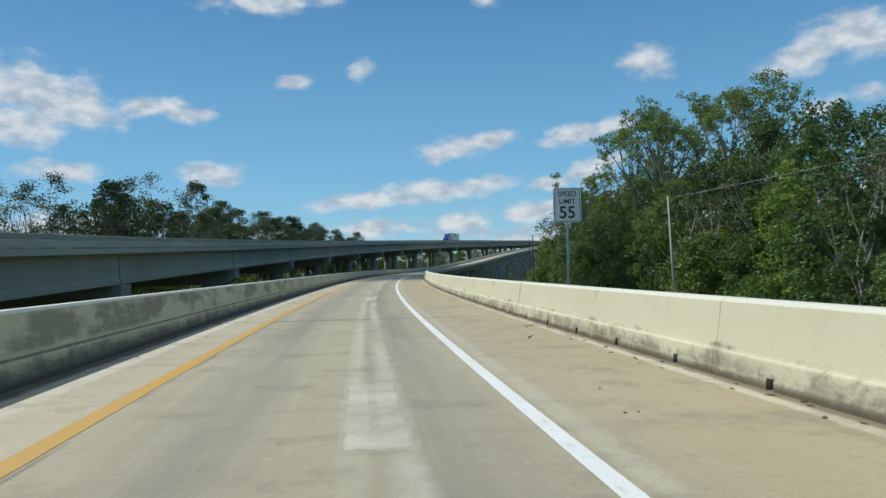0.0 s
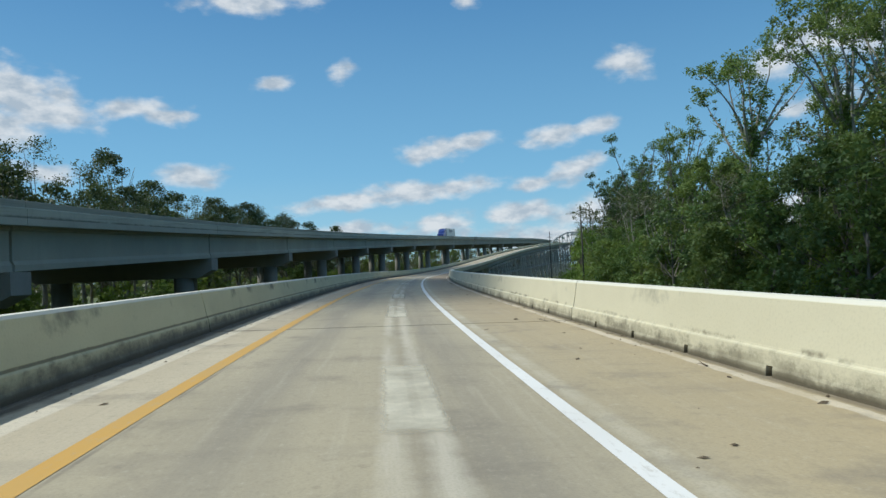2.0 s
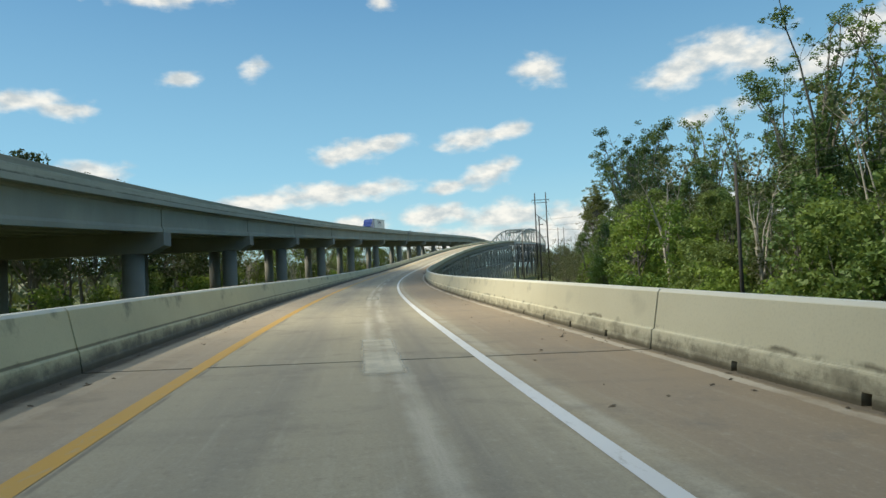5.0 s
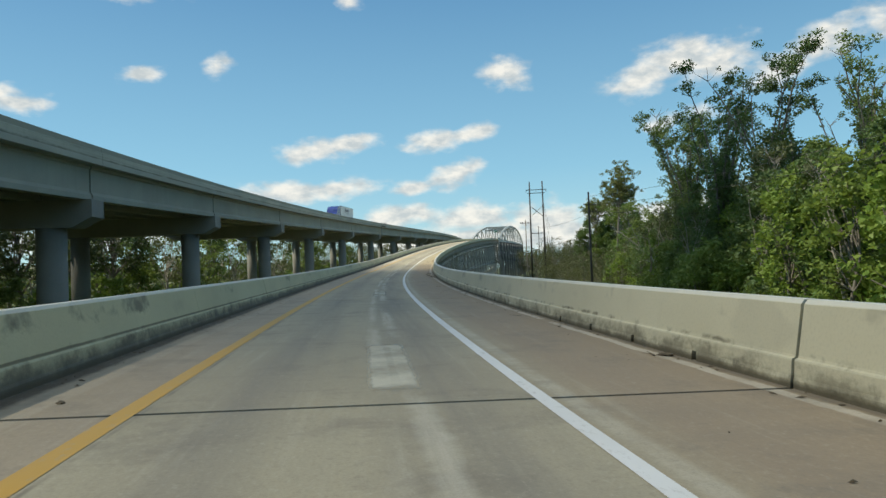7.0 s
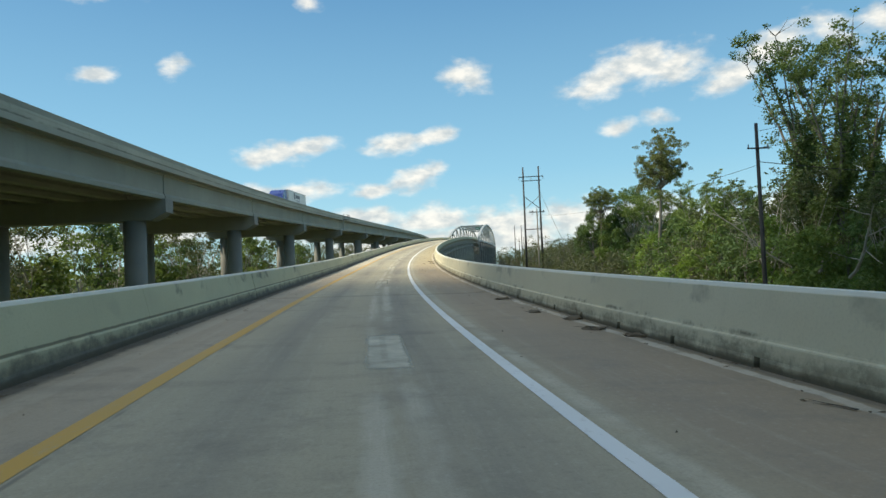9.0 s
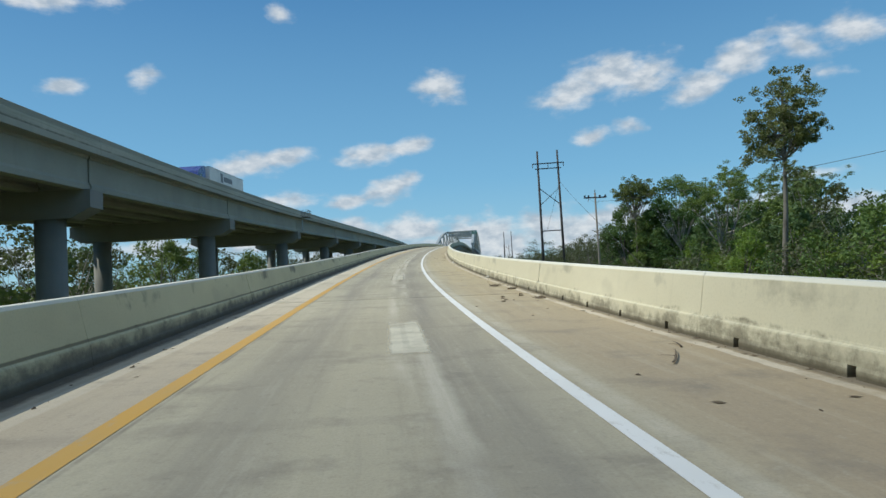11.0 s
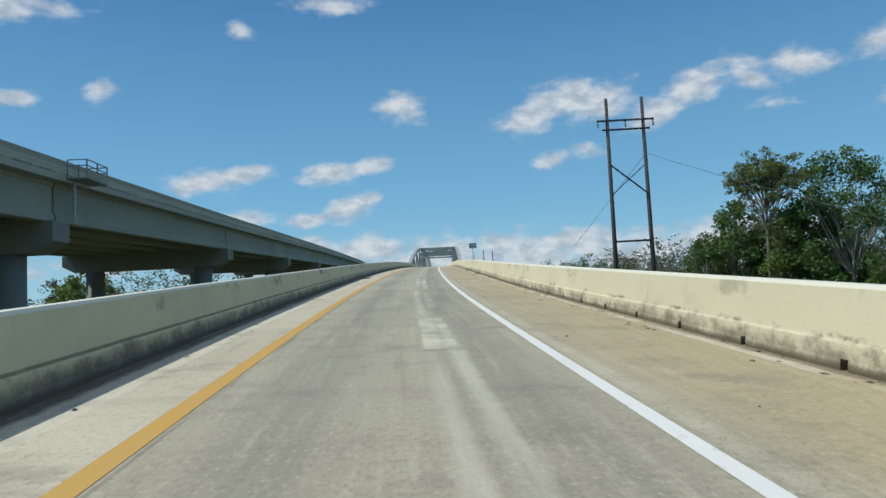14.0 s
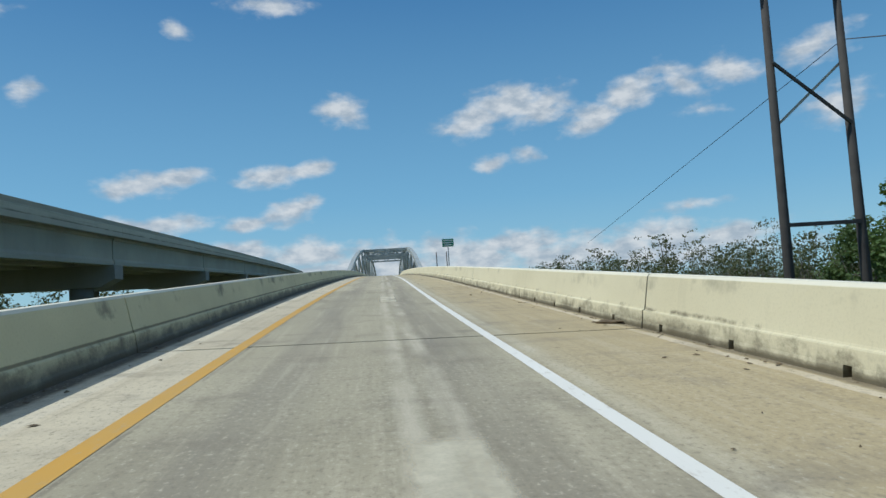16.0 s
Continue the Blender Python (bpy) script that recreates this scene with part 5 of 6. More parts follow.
    if vine:
        for k in range(int(tall * (2.6 if sleeve else 1.8))):
            z = tall * vine * rng.random() ** 0.8
            i = min(len(stem) - 1, int(z / (tall * 0.55) * (len(stem) - 1)))
            w = (0.8 + 2.4 * (1 - z / (tall * vine))) if sleeve else (0.4 + 1.3 * (1 - z / (tall * vine)))
            centres.append(Vector((stem[i].x + rng.normal() * w * 0.6, stem[i].y + rng.normal() * w * 0.6, z)))
            radii.append((0.6 + 0.8 * rng.random()) if sleeve else (0.5 + 0.6 * rng.random()))
            counts.append(int(per * 0.75))
    v, f = leaf_cloud(np.array([tuple(c) for c in centres]), np.array(radii), np.array(counts), leaf_size, rng, 0.8 if sleeve else 0.6)
    return sh, v, f


def full_tree(seed, tall, wide, clumps, leaf_size=0.195, per=70, low=0.3):
    """A fuller crown of many uneven clumps with gaps between."""
    rng = np.random.default_rng(seed)
    sh = Shape()
    stem = limb(sh, rng, (0, 0, -0.3), (0, 0, 1), tall * 0.5, tall * 0.014 + 0.07, 0.12, 0.12, 6, 7)
    centres, radii = [], []
    for k in range(clumps):
        u = rng.random()
        z = tall * (low + (0.97 - low) * u)
        girth = wide * math.sin(math.pi * min(0.98, 0.18 + 0.78 * u)) * (0.35 + 0.65 * rng.random() ** 0.6)
        a = rng.random() * math.tau
        c = Vector((math.cos(a) * girth, math.sin(a) * girth, z))
        if k % 3 == 0:
            b = stem[min(len(stem) - 1, int(len(stem) * (0.45 + 0.5 * u)))]
            limb(sh, rng, b, c - b, (c - b).length, 0.03 + tall * 0.003, 0.16, 0.02, 3, 3)
        centres.append(c)
        radii.append((0.7 + 0.9 * rng.random()) * (tall / 22) ** 0.5)
    counts = [max(14, int(per * r * r)) for r in radii]
    v, f = leaf_cloud(np.array([tuple(c) for c in centres]), np.array(radii), np.array(counts), leaf_size, rng)
    return sh, v, f


def dome_pine(seed, tall, wide, deep, fill=0.12):
    """An old pine: bare stem, rising limbs, a dense domed crown of needle tufts and thin foliage below it."""
    rng = np.random.default_rng(seed)
    sh = Shape()
    stem = limb(sh, rng, (0, 0, -0.3), (0.02, 0.01, 1), tall * 0.93, 0.40, 0.07, 0.1, 10, 8)
    centres, radii = [], []
    for k in range(76):
        u = 0.52 + 0.46 * rng.random() ** 0.7
        b = stem[min(9, int(u * 10))].lerp(stem[min(9, int(u * 10)) + 1], (u * 10) % 1)
        a = rng.random() * math.tau
        if k < 52:
            # up into the dome
            r = wide * math.sqrt(rng.random()) * 0.98
            goal = Vector((stem[-1].x + r * math.cos(a), stem[-1].y + r * math.sin(a), tall - deep * ((r / wide) ** 2 * 0.8 + fill * rng.random())))
            b = stem[7 + k % 3]
            pts = limb(sh, rng, b, goal - b, (goal - b).length, 0.085, 0.16, 0.0, 6, 4)
            tips = 2
        else:
            pts = limb(sh, rng, b, (math.cos(a), math.sin(a), 0.25), wide * (0.45 + 0.5 * rng.random()), 0.06, 0.4, 0.04, 5, 4)
            tips = 2
        for q in pts[-3 if k < 52 else -2:]:
            for j in range(tips):
                centres.append(q + Vector((rng.normal() * 0.6, rng.normal() * 0.6, rng.normal() * 0.3)))
                radii.append(0.34 + 0.4 * rng.random())
    v, f = leaf_cloud(np.array([tuple(c) for c in centres]), np.array(radii), np.array([int(85 * r) for r in radii]), 0.12, rng, 0.65)
    return sh, v, f


def bush(seed, tall, wide, clumps, per=50, size=0.205):
    rng = np.random.default_rng(seed)
    sh = Shape()
    centres, radii = [], []
    for k in range(clumps):
        a, u = rng.random() * math.tau, rng.random() ** 0.7
        r = wide * math.sqrt(1 - u * u * 0.85) * rng.random() ** 0.35
        c = Vector((math.cos(a) * r, math.sin(a) * r, 0.4 + tall * u * (0.75 + 0.25 * rng.random())))
        if k % 7 == 0:
            limb(sh, rng, (c.x * 0.2, c.y * 0.2, -0.2), c - Vector((c.x * 0.2, c.y * 0.2, 0)), c.length * 0.9, 0.07, 0.15, 0.02, 4, 4)
        centres.append(c)
        radii.append(0.8 + 0.7 * rng.random())
    v, f = leaf_cloud(np.array([tuple(c) for c in centres]), np.array(radii), np.array([int(per * r * r) for r in radii]), size, rng, 0.8)
    return sh, v, f


KINDS = {}
BACK = {}


def kind_of(key, made, leaf, bark, name, label, category, parts=("trunk", "crown")):
    sh, v, f = made
    if key[:3] in ("rag", "ful", "bus", "thi", "dee"):
        some = np.random.default_rng(3).permutation(len(f))[: int(len(f) * 0.36)]
        vv = v.reshape(-1, 3, 3)[some]
        mid = vv.mean(axis=1, keepdims=True)
        BACK[key] = leaf_mesh(parts[1], ((vv - mid) * 1.55 + mid).reshape(-1, 3), np.arange(len(some) * 3).reshape(-1, 3), leaf)
    KINDS[key] = (sh.mesh(parts[0], bark, True), leaf_mesh(parts[1], v, f, leaf), name, label, category, parts)


FAR = []


def plant_far(key, x, y, turn, size):
    """A tree of the distant background, joined later into one mass."""
    FAR.append((key, pose(x, y, GROUND, 0, 0, turn) @ Matrix.Scale(size, 4)))


def plant(key, x, y, turn=0.0, size=1.0, group="", tall=1.0, back=False):
    trunk, crown, name, label, category, parts = KINDS[key]
    ob = thing(name, label, category, group, at=pose(x, y, GROUND, 0, 0, turn) @ Matrix.Diagonal((size, size, size * tall, 1)))
    part(parts[0], trunk, ob)
    part(parts[1], BACK[key] if back and key in BACK else crown, ob)
    return ob


TALL = "tall ragged storm-thinned tree wrapped in dark vines"
for n, (seed, leaders, spread, tufts, vine, sleeve, wiry, caps, leaf) in enumerate((
        (11, 8, 4.6, 2, 0.62, 0.95, 1, 0.75, LEAF_DARK), (12, 7, 4.0, 2, 0.55, 0.75, 5, 0.4, LEAF_SUN), (13, 9, 5.2, 3, 0.6, 1.0, 1, 0.8, LEAF_SUN), (14, 6, 4.2, 2, 0.6, 1.0, 5, 0.35, LEAF_DARK),
        (15, 6, 3.4, 3, 0.5, 0.7, 2, 0.7, LEAF_SUN), (16, 8, 4.6, 3, 0.66, 1.15, 1, 0.85, LEAF_DARK), (17, 9, 6.0, 4, 0.5, 0.8, 1, 0.9, LEAF_SUN), (18, 8, 5.4, 4, 0.5, 0.9, 2, 0.8, LEAF_SUN))):
    kind_of("rag%d" % n, ragged_tree(seed, 28.0, leaders, spread, tufts, vine, 0.125, 125, 0.34, sleeve, wiry, caps), leaf, BARK, "tall_tree", TALL, "tree")
for n, (seed, leaders, spread, tufts, vine) in enumerate(((91, 10, 5.6, 1, 0.66), (92, 12, 6.4, 2, 0.62))):
    kind_of("fan%d" % n, ragged_tree(seed, 28.0, leaders, spread, tufts, vine, 0.125, 105, 0.76, 0.35, 2, 0.9), LEAF_SUN, PALE_BARK, "tall_tree", "tall umbrella-crowned tree with pale fanning limbs", "tree")
for n, (seed, leaders, spread, tufts, vine) in enumerate(((81, 13, 6.0, 9, 0.75), (82, 12, 5.2, 10, 0.7))):
    kind_of("ivy%d" % n, ragged_tree(seed, 26.0, leaders, spread, tufts, vine), (LEAF_SUN, LEAF_DARK)[n], PALE_BARK, "tall_tree", "tall full-crowned tree with pale limbs and vines", "tree")
for n, (seed, wide, clumps) in enumerate(((21, 5.0, 80), (22, 4.2, 66), (23, 5.8, 90), (24, 3.6, 58))):
    kind_of("full%d" % n, full_tree(seed, 22.0, wide, clumps), LEAF_SUN if n == 0 else LEAF_DARK, PALE_BARK if n == 2 else BARK, "broadleaf_tree", "broadleaf tree with an uneven olive-green crown", "tree")
for n, (seed, wide, clumps) in enumerate(((31, 4.6, 40), (32, 3.8, 34), (33, 5.0, 42))):
    kind_of("thin%d" % n, full_tree(seed, 20.0, wide, clumps, 0.16, 60, 0.35), (LEAF_SUN, LEAF_DARK, LEAF_DULL)[n], PALE_BARK, "thin_tree", "sparse wind-stripped tree with pale bare branches", "tree")
for n, (seed, wide, clumps) in enumerate(((35, 4.2, 30), (36, 3.4, 26), (37, 4.8, 32))):
    kind_of("airy%d" % n, full_tree(seed, 20.0, wide, clumps, 0.13, 46, 0.42), (LEAF_DEEP, LEAF_DULL, LEAF_DEEP)[n], BARK, "thin_tree", "feathery thin tree with sky showing through", "tree")
for n, (seed, wide, clumps) in enumerate(((61, 2.5, 40), (62, 2.0, 34), (63, 3.0, 46))):
    kind_of("young%d" % n, full_tree(seed, 12.0, wide, clumps, 0.175, 64, 0.16), (LEAF_BRIGHT, LEAF_SHRUB, LEAF_DARK)[n], BARK, "young_tree", "slender young tree with bright green leaves", "tree")
for n, (seed, wide, clumps) in enumerate(((71, 3.8, 30), (72, 3.0, 26))):
    kind_of("bare%d" % n, full_tree(seed, 20.0, wide, clumps, 0.14, 60, 0.4), LEAF_DULL, BARK, "thin_tree", "dark wind-stripped tree with few leaves", "tree")
for n, seed in enumerate((101, 102, 103)):
    kind_of("snag%d" % n, ragged_tree(seed, 16.0, 5, 2.4, 1, 0.5 if n == 1 else 0.0, 0.15, 26), LEAF_DULL, PALE_BARK, "dead_tree", "bleached storm-broken tree with sparse leaves", "tree")
kind_of("vase", ragged_tree(95, 24.0, 16, 7.4, 1, 0.3, 0.13, 150, 0.46, 0.0, 1, 1.0), LEAF_SUN, PALE_BARK, "broadleaf_tree", "vase-shaped broadleaf tree with a domed crown on pale limbs", "tree")
kind_of("pine", dome_pine(41, 28.5, 4.3, 7.5, 0.75), LEAF_NEEDLE, BARK, "pine_tree", "tall pine with a rounded open crown above the woods", "tree")
kind_of("dome_pine", dome_pine(44, 28.3, 4.7, 4.2), LEAF_NEEDLE, BARK, "pine_tree", "old pine with a domed crown above bare limbs", "tree")
for n, (seed, wide, clumps, low, leaf) in enumerate(((38, 4.6, 84, 0.34, 1), (39, 5.6, 112, 0.36, 1), (40, 6.0, 170, 0.22, 0))):
    kind_of("deep%d" % n, full_tree(seed, 22.0, wide, clumps, 0.145, 78, low), LEAF_DEEP if leaf else LEAF_DARK, BARK if leaf else PALE_BARK, "broadleaf_tree", "dense dark green broadleaf tree with a full crown", "tree")
for n, (seed, tall, wide, clumps) in enumerate(((51, 7.0, 3.6, 44), (52, 9.0, 4.2, 60), (53, 5.0, 3.8, 36), (54, 11.0, 4.0, 66))):
    kind_of("bush%d" % n, bush(seed, tall, wide, clumps), (LEAF_BRIGHT, LEAF_SHRUB, LEAF_SHRUB, LEAF_SUN)[n], BARK, "bush", "dense green vine-covered bush at the wood's edge" if n != 2 else "bright green shrub at the wood's edge", "bush", ("stem", "foliage"))
BUSHES = [k for k in KINDS if k.startswith("bush")]
YOUNG = [k for k in KINDS if k.startswith("young")]
BARE = [k for k in KINDS if k.startswith("bare")]
RAGS = [k for k in KINDS if k.startswith("rag")]
FULLS = [k for k in KINDS if k.startswith("full")]
THINS = [k for k in KINDS if k.startswith("thin")]
AIRY = [k for k in KINDS if k.startswith("airy")]
pick = lambda keys: keys[int(RNG.integers(len(keys)))]
spin = lambda: float(RNG.random() * 360)

# landmark trees beside the ramp
for key, x, y, top in (("fan1", 59.4, 77.4, 23.8), ("fan0", 65.3, 115.0, 28.0), ("fan1", 61.0, 94.0, 26.0), ("rag1", 77.0, 144.6, 23.9), ("rag3", 66.5, 145.3, 22.3),
                             ("rag4", 68.4, 134.2, 21.8), ("rag5", 92.7, 195.3, 23.5), ("rag1", 99.0, 190.0, 24.5),
                             ("rag0", 78.0, 157.0, 21.0), ("rag3", 69.0, 119.0, 19.0), ("rag7", 68.5, 108.0, 15.0), ("rag3", 95.7, 206.9, 25.4),
                             ("rag5", 116.9, 233.8, 27.5), ("rag1", 122.5, 230.0, 25.0), ("rag0", 106.0, 214.0, 23.5), ("rag2", 112.0, 226.0, 24.0), ("fan0", 52.0, 64.0, 21.0), ("fan1", 57.0, 86.0, 22.0)):
    plant(key, x, y, spin(), (top - GROUND) / 28.0, "woods beside the ramp")
for key, x, y, top in (("full0", 62.5, 122.0, 13.5), ("full0", 60.5, 113.5, 12.0), ("full1", 70.5, 126.0, 15.0)):
    plant(key, x, y, spin(), (top - GROUND) / 22.0, "woods beside the ramp")
plant("pine", 135.7, 273.5, 40, 1.055, "woods beside the ramp")
for key, x, y, top in (("vase", 162.4, 302.0, 19.0), ("dome_pine", 178.9, 336.8, 22.5), ("deep2", 183.6, 329.0, 23.6), ("rag2", 205.0, 328.0, 25.5), ("ivy0", 199.0, 314.0, 22.5), ("rag3", 192.0, 322.0, 24.0), ("ivy1", 214.0, 318.0, 23.0), ("full3", 181.6, 342.5, 18.8), ("full1", 181.0, 347.3, 13.8), ("full2", 187.0, 341.0, 16.0), ("full3", 192.0, 334.0, 17.0), ("full2", 184.5, 334.5, 18.0), ("full0", 180.5, 334.0, 15.5), ("full1", 188.0, 346.0, 15.0)):
    plant(key, x, y, spin(), (top - GROUND) / (24.0 if key == "vase" else 26.0 if key.startswith("ivy") else 22.0 if key[:4] in ("full", "deep") else 28.0), "woods beside the ramp")


def edge_of_woods(s):
    """How far right of the ramp the woods begin."""
    return float(np.interp(s, (0, 60, 120, 170, 215, 250, 300, 350, 420, 520), (30, 33, 30, 28, 33.5, 39, 41, 48, 62, 50)))


def roof(s):
    """Top of the ordinary canopy, right side."""
    return float(np.interp(s, (0, 30, 60, 110, 140, 170, 215, 250, 290, 340, 400, 450, 520), (9, 12, 12, 9, 6, 6, 12, 10, 8, 11, 12.5, 16.5, 18)))


for row, (deep, every) in enumerate(((3, 6.6), (9, 7.5), (17, 10.0), (28, 14.0))):
    s = -30.0 + row * 2
    while s < 680:
        lat = edge_of_woods(s) + deep + float(RNG.normal()) * 1.8
        q = on_road(s, lat)
        top = roof(s) * (0.72 + 0.36 * float(RNG.random())) + (3.0 if row == 1 else 0.0)
        key = pick(RAGS) if (row >= 1 and RNG.random() < 0.28 and s < 230) else (pick(THINS) if RNG.random() < (0.6 if s > 230 else 0.25) else pick(FULLS))
        if s > 380:
            key = pick(BARE) if RNG.random() < 0.35 else ("thin1" if RNG.random() < 0.5 else "full3")
        high = 28.0 if key.startswith("rag") else (22.0 if key.startswith("full") else 20.0)
        if key.startswith("rag"):
            top += 5.0 + 4.0 * float(RNG.random()) - (10.0 if s < 75 else 0.0)
        size = max(0.35, (top - GROUND) / high)
        if s > 430:
            plant_far(key, q.x, q.y, spin(), size)
        else:
            plant(key, q.x, q.y, spin(), size, "woods beside the ramp", back=row >= 2 or s > 270 or s < 20)
        s += every * (0.75 + 0.5 * float(RNG.random()))
for row, (deep, every) in enumerate(((-1.5, 4.6), (2.5, 5.2), (7.0, 7.0))):
    s = -25.0
    while s < 470:
        lat = edge_of_woods(s) + deep + float(RNG.normal()) * 1.2
        q = on_road(s, lat)
        if row < 2 and RNG.random() < 0.5 and s < 420:
            plant(pick(YOUNG), q.x, q.y, spin(), 0.7 + 0.45 * float(RNG.random()), "woods beside the ramp")
        else:
            plant(pick(BUSHES), q.x, q.y, spin(), 0.5 + 0.4 * float(RNG.random()), "bushes at the wood's edge", back=row > 1 or s > 260 or s < 15 or (row == 1 and s < 30))
        s += every * (0.7 + 0.6 * float(RNG.random()))

# bleached broken trees along the edge
s = 15.0
while s < 300:
    q = on_road(s, edge_of_woods(s) - 2.0 + 4.0 * float(RNG.random()))
    plant("snag%d" % RNG.integers(3), q.x, q.y, spin(), 0.7 + 0.35 * float(RNG.random()), "bleached trees at the wood's edge")
    s += 11.0 + 16.0 * float(RNG.random())

# woods that close in on the trestle of the bridge
for k in range(150):
    s = 445 + 260 * float(RNG.random())
    near = k % 3 == 0
    q = on_road(s + (30 if near else 0), 12 + 12 * float(RNG.random()) if near else 26 + 24 * float(RNG.random()))
    key = pick(BARE) if RNG.random() < 0.4 else ("thin1" if RNG.random() < 0.5 else "full3")
    plant_far(key, q.x, q.y, spin(), (10.0 + 5.0 * float(RNG.random()) - (2.5 if near else 0.0) - GROUND) / (22.0 if key == "full3" else 20.0))

# scrub that fills the foot of the distant woods
for k in range(160):
    s = 265 + 330 * float(RNG.random())
    q = on_road(s, 24 + 50 * float(RNG.random()) if s > 330 else edge_of_woods(s) - 4 + 26 * float(RNG.random()))
    plant_far(pick(BUSHES), q.x, q.y, spin(), 0.55 + 0.5 * float(RNG.random()))

# the wispy line of trees beyond the second transmission pole
for k in range(165):
    q = on_road(390 + 190 * float(RNG.random()), 58 + 60 * float(RNG.random()))
    key = ("bare0", "bare1", "airy0", "airy1")[int(RNG.integers(4))]
    plant_far(key, q.x, q.y, spin(), (11.5 + 5.5 * float(RNG.random()) - GROUND) / 20.0)

# woods beyond the viaduct
for key, x, y, top in (("airy2", -25.3, 169.6, 25.3), ("airy0", -29.0, 166.0, 23.8), ("deep0", -15.9, 171.9, 23.5), ("airy1", -19.5, 170.5, 21.5), ("deep1", -11.5, 191.0, 20.9), ("deep0", -8.0, 199.0, 19.6), ("deep1", -1.5, 217.7, 20.4),
                       ("deep0", 3.5, 227.0, 19.4), ("airy0", 9.0, 238.0, 20.2), ("deep0", 16.0, 250.0, 19.0)):
    plant(key, x, y, spin(), (top - GROUND) / (22.0 if key.startswith("deep") else 20.0), "woods beyond the viaduct")
for row, (deep, every) in enumerate(((44, 6.5), (52, 9.0), (62, 13.0))):
    s = 20.0 + row * 3
    while s < 620:
        q = on_road(s, -deep - float(RNG.normal()) * 2.0)
        cap_ = float(np.interp(s, (0, 80, 120, 165, 190, 230, 265, 320, 420, 620), (13, 15, 16.5, 17, 17.5, 17.5, 15, 13, 15, 17)))
        top = cap_ * (0.76 + 0.27 * float(RNG.random()))
        key = (pick(AIRY) if RNG.random() < 0.4 else pick(("deep0", "deep1"))) if s < 260 and RNG.random() < 0.9 else (pick(THINS) if RNG.random() < 0.82 else pick(FULLS))
        size = (top - GROUND) / (22.0 if key[:4] in ("full", "deep") else 20.0)
        if row == 2 or s > 400:
            plant_far(key, q.x, q.y, spin(), size)
        else:
            plant(key, q.x, q.y, spin(), size, "woods beyond the viaduct", back=True)
        s += every * (0.75 + 0.5 * float(RNG.random()))
for s in np.arange(30, 480, 7.0):
    q = on_road(float(s), -39.0 - 3 * float(RNG.random()))
    plant(("bush0", "bush2", "bush3")[int(RNG.integers(3))], q.x, q.y, spin(), 0.6 + 0.4 * float(RNG.random()), "bushes beyond the viaduct", back=True)

# the distant trees of both sides as one mass
fv, ff, fm, n_at = [], [], [], 0
for key, m in FAR:
    trunk, crown = KINDS[key][0], KINDS[key][1]
    rot, move = np.array(m.to_3x3()), np.array(m.translation)
    v = np.empty(len(crown.vertices) * 3, dtype=np.float32)
    crown.vertices.foreach_get("co", v)
    step, grow = (5, 0.95) if key.startswith("bush") else (3, 1.1) if key[:4] in ("bare", "airy") else (9, 1.4)
    v = v.reshape(-1, 3, 3)[::step]
    mid = v.mean(axis=1, keepdims=True)
    v = ((v - mid) * grow + mid).reshape(-1, 3) @ rot.T + move
    fv.append(v)
    ff += [(n_at + i, n_at + i + 1, n_at + i + 2) for i in range(0, len(v), 3)]
    fm += [0] * (len(v) // 3)
    n_at += len(v)
    w = np.empty(len(trunk.vertices) * 3, dtype=np.float32)
    trunk.vertices.foreach_get("co", w)
    fv.append(w.reshape(-1, 3) @ rot.T + move)
    polys = [tuple(n_at + i for i in p.vertices) for p in trunk.polygons][::2]
    ff += polys
    fm += [1] * len(polys)
    n_at += len(w) // 3
me = bpy.data.meshes.new("background_trees")
me.from_pydata(np.concatenate(fv).tolist(), [], ff)
me.materials.append(LEAF_DULL)
me.materials.append(BARK)
me.polygons.foreach_set("material_index", fm)
me.update()
tagged(new("background_trees", me), "distant ragged dark green trees behind the woods' edge", "trees", kind="stuff")

# far woods along the horizon
cs, rs = [], []
for k in range(2000):
    a = radians(-75 + 190 * float(RNG.random()))
    dist = 420 + 900 * float(RNG.random()) ** 1.4
    cx, cy = 70 + math.sin(a) * dist, 200 + math.cos(a) * dist
    if abs(cx * math.cos(END) - cy * math.sin(END) - (191.3 * math.cos(END) - 432.8 * math.sin(END)) + 8) < 55:
        continue
    cs.append((cx, cy, GROUND + 2 + 16 * float(RNG.random())))
    rs.append(5.5)
v, f = leaf_cloud(np.array(cs), np.array(rs), np.full(len(cs), 34), 1.5, RNG, 0.9)
tagged(new("far_woods", leaf_mesh("far_woods", v, f, LEAF_DULL)), "distant dark green woods along the horizon", "woods", kind="stuff")

# the wood behind its edge on both sides
cs, rs = [], []
for k in range(2000):
    s = -60 + 820 * float(RNG.random())
    deep = 20 + 230 * float(RNG.random()) ** 1.3
    q = on_road(s, edge_of_woods(min(s, 430)) + deep if k % 2 else -56 - deep)
    cs.append((q.x, q.y, GROUND + 2 + 8 * float(RNG.random())))
    rs.append(4.5)
v, f = leaf_cloud(np.array(cs), np.array(rs), np.full(len(cs), 30), 1.1, RNG, 0.9)
tagged(new("wood_interior", leaf_mesh("wood_interior", v, f, LEAF_DULL)), "dull green tree crowns deep in the woods", "woods", kind="stuff")

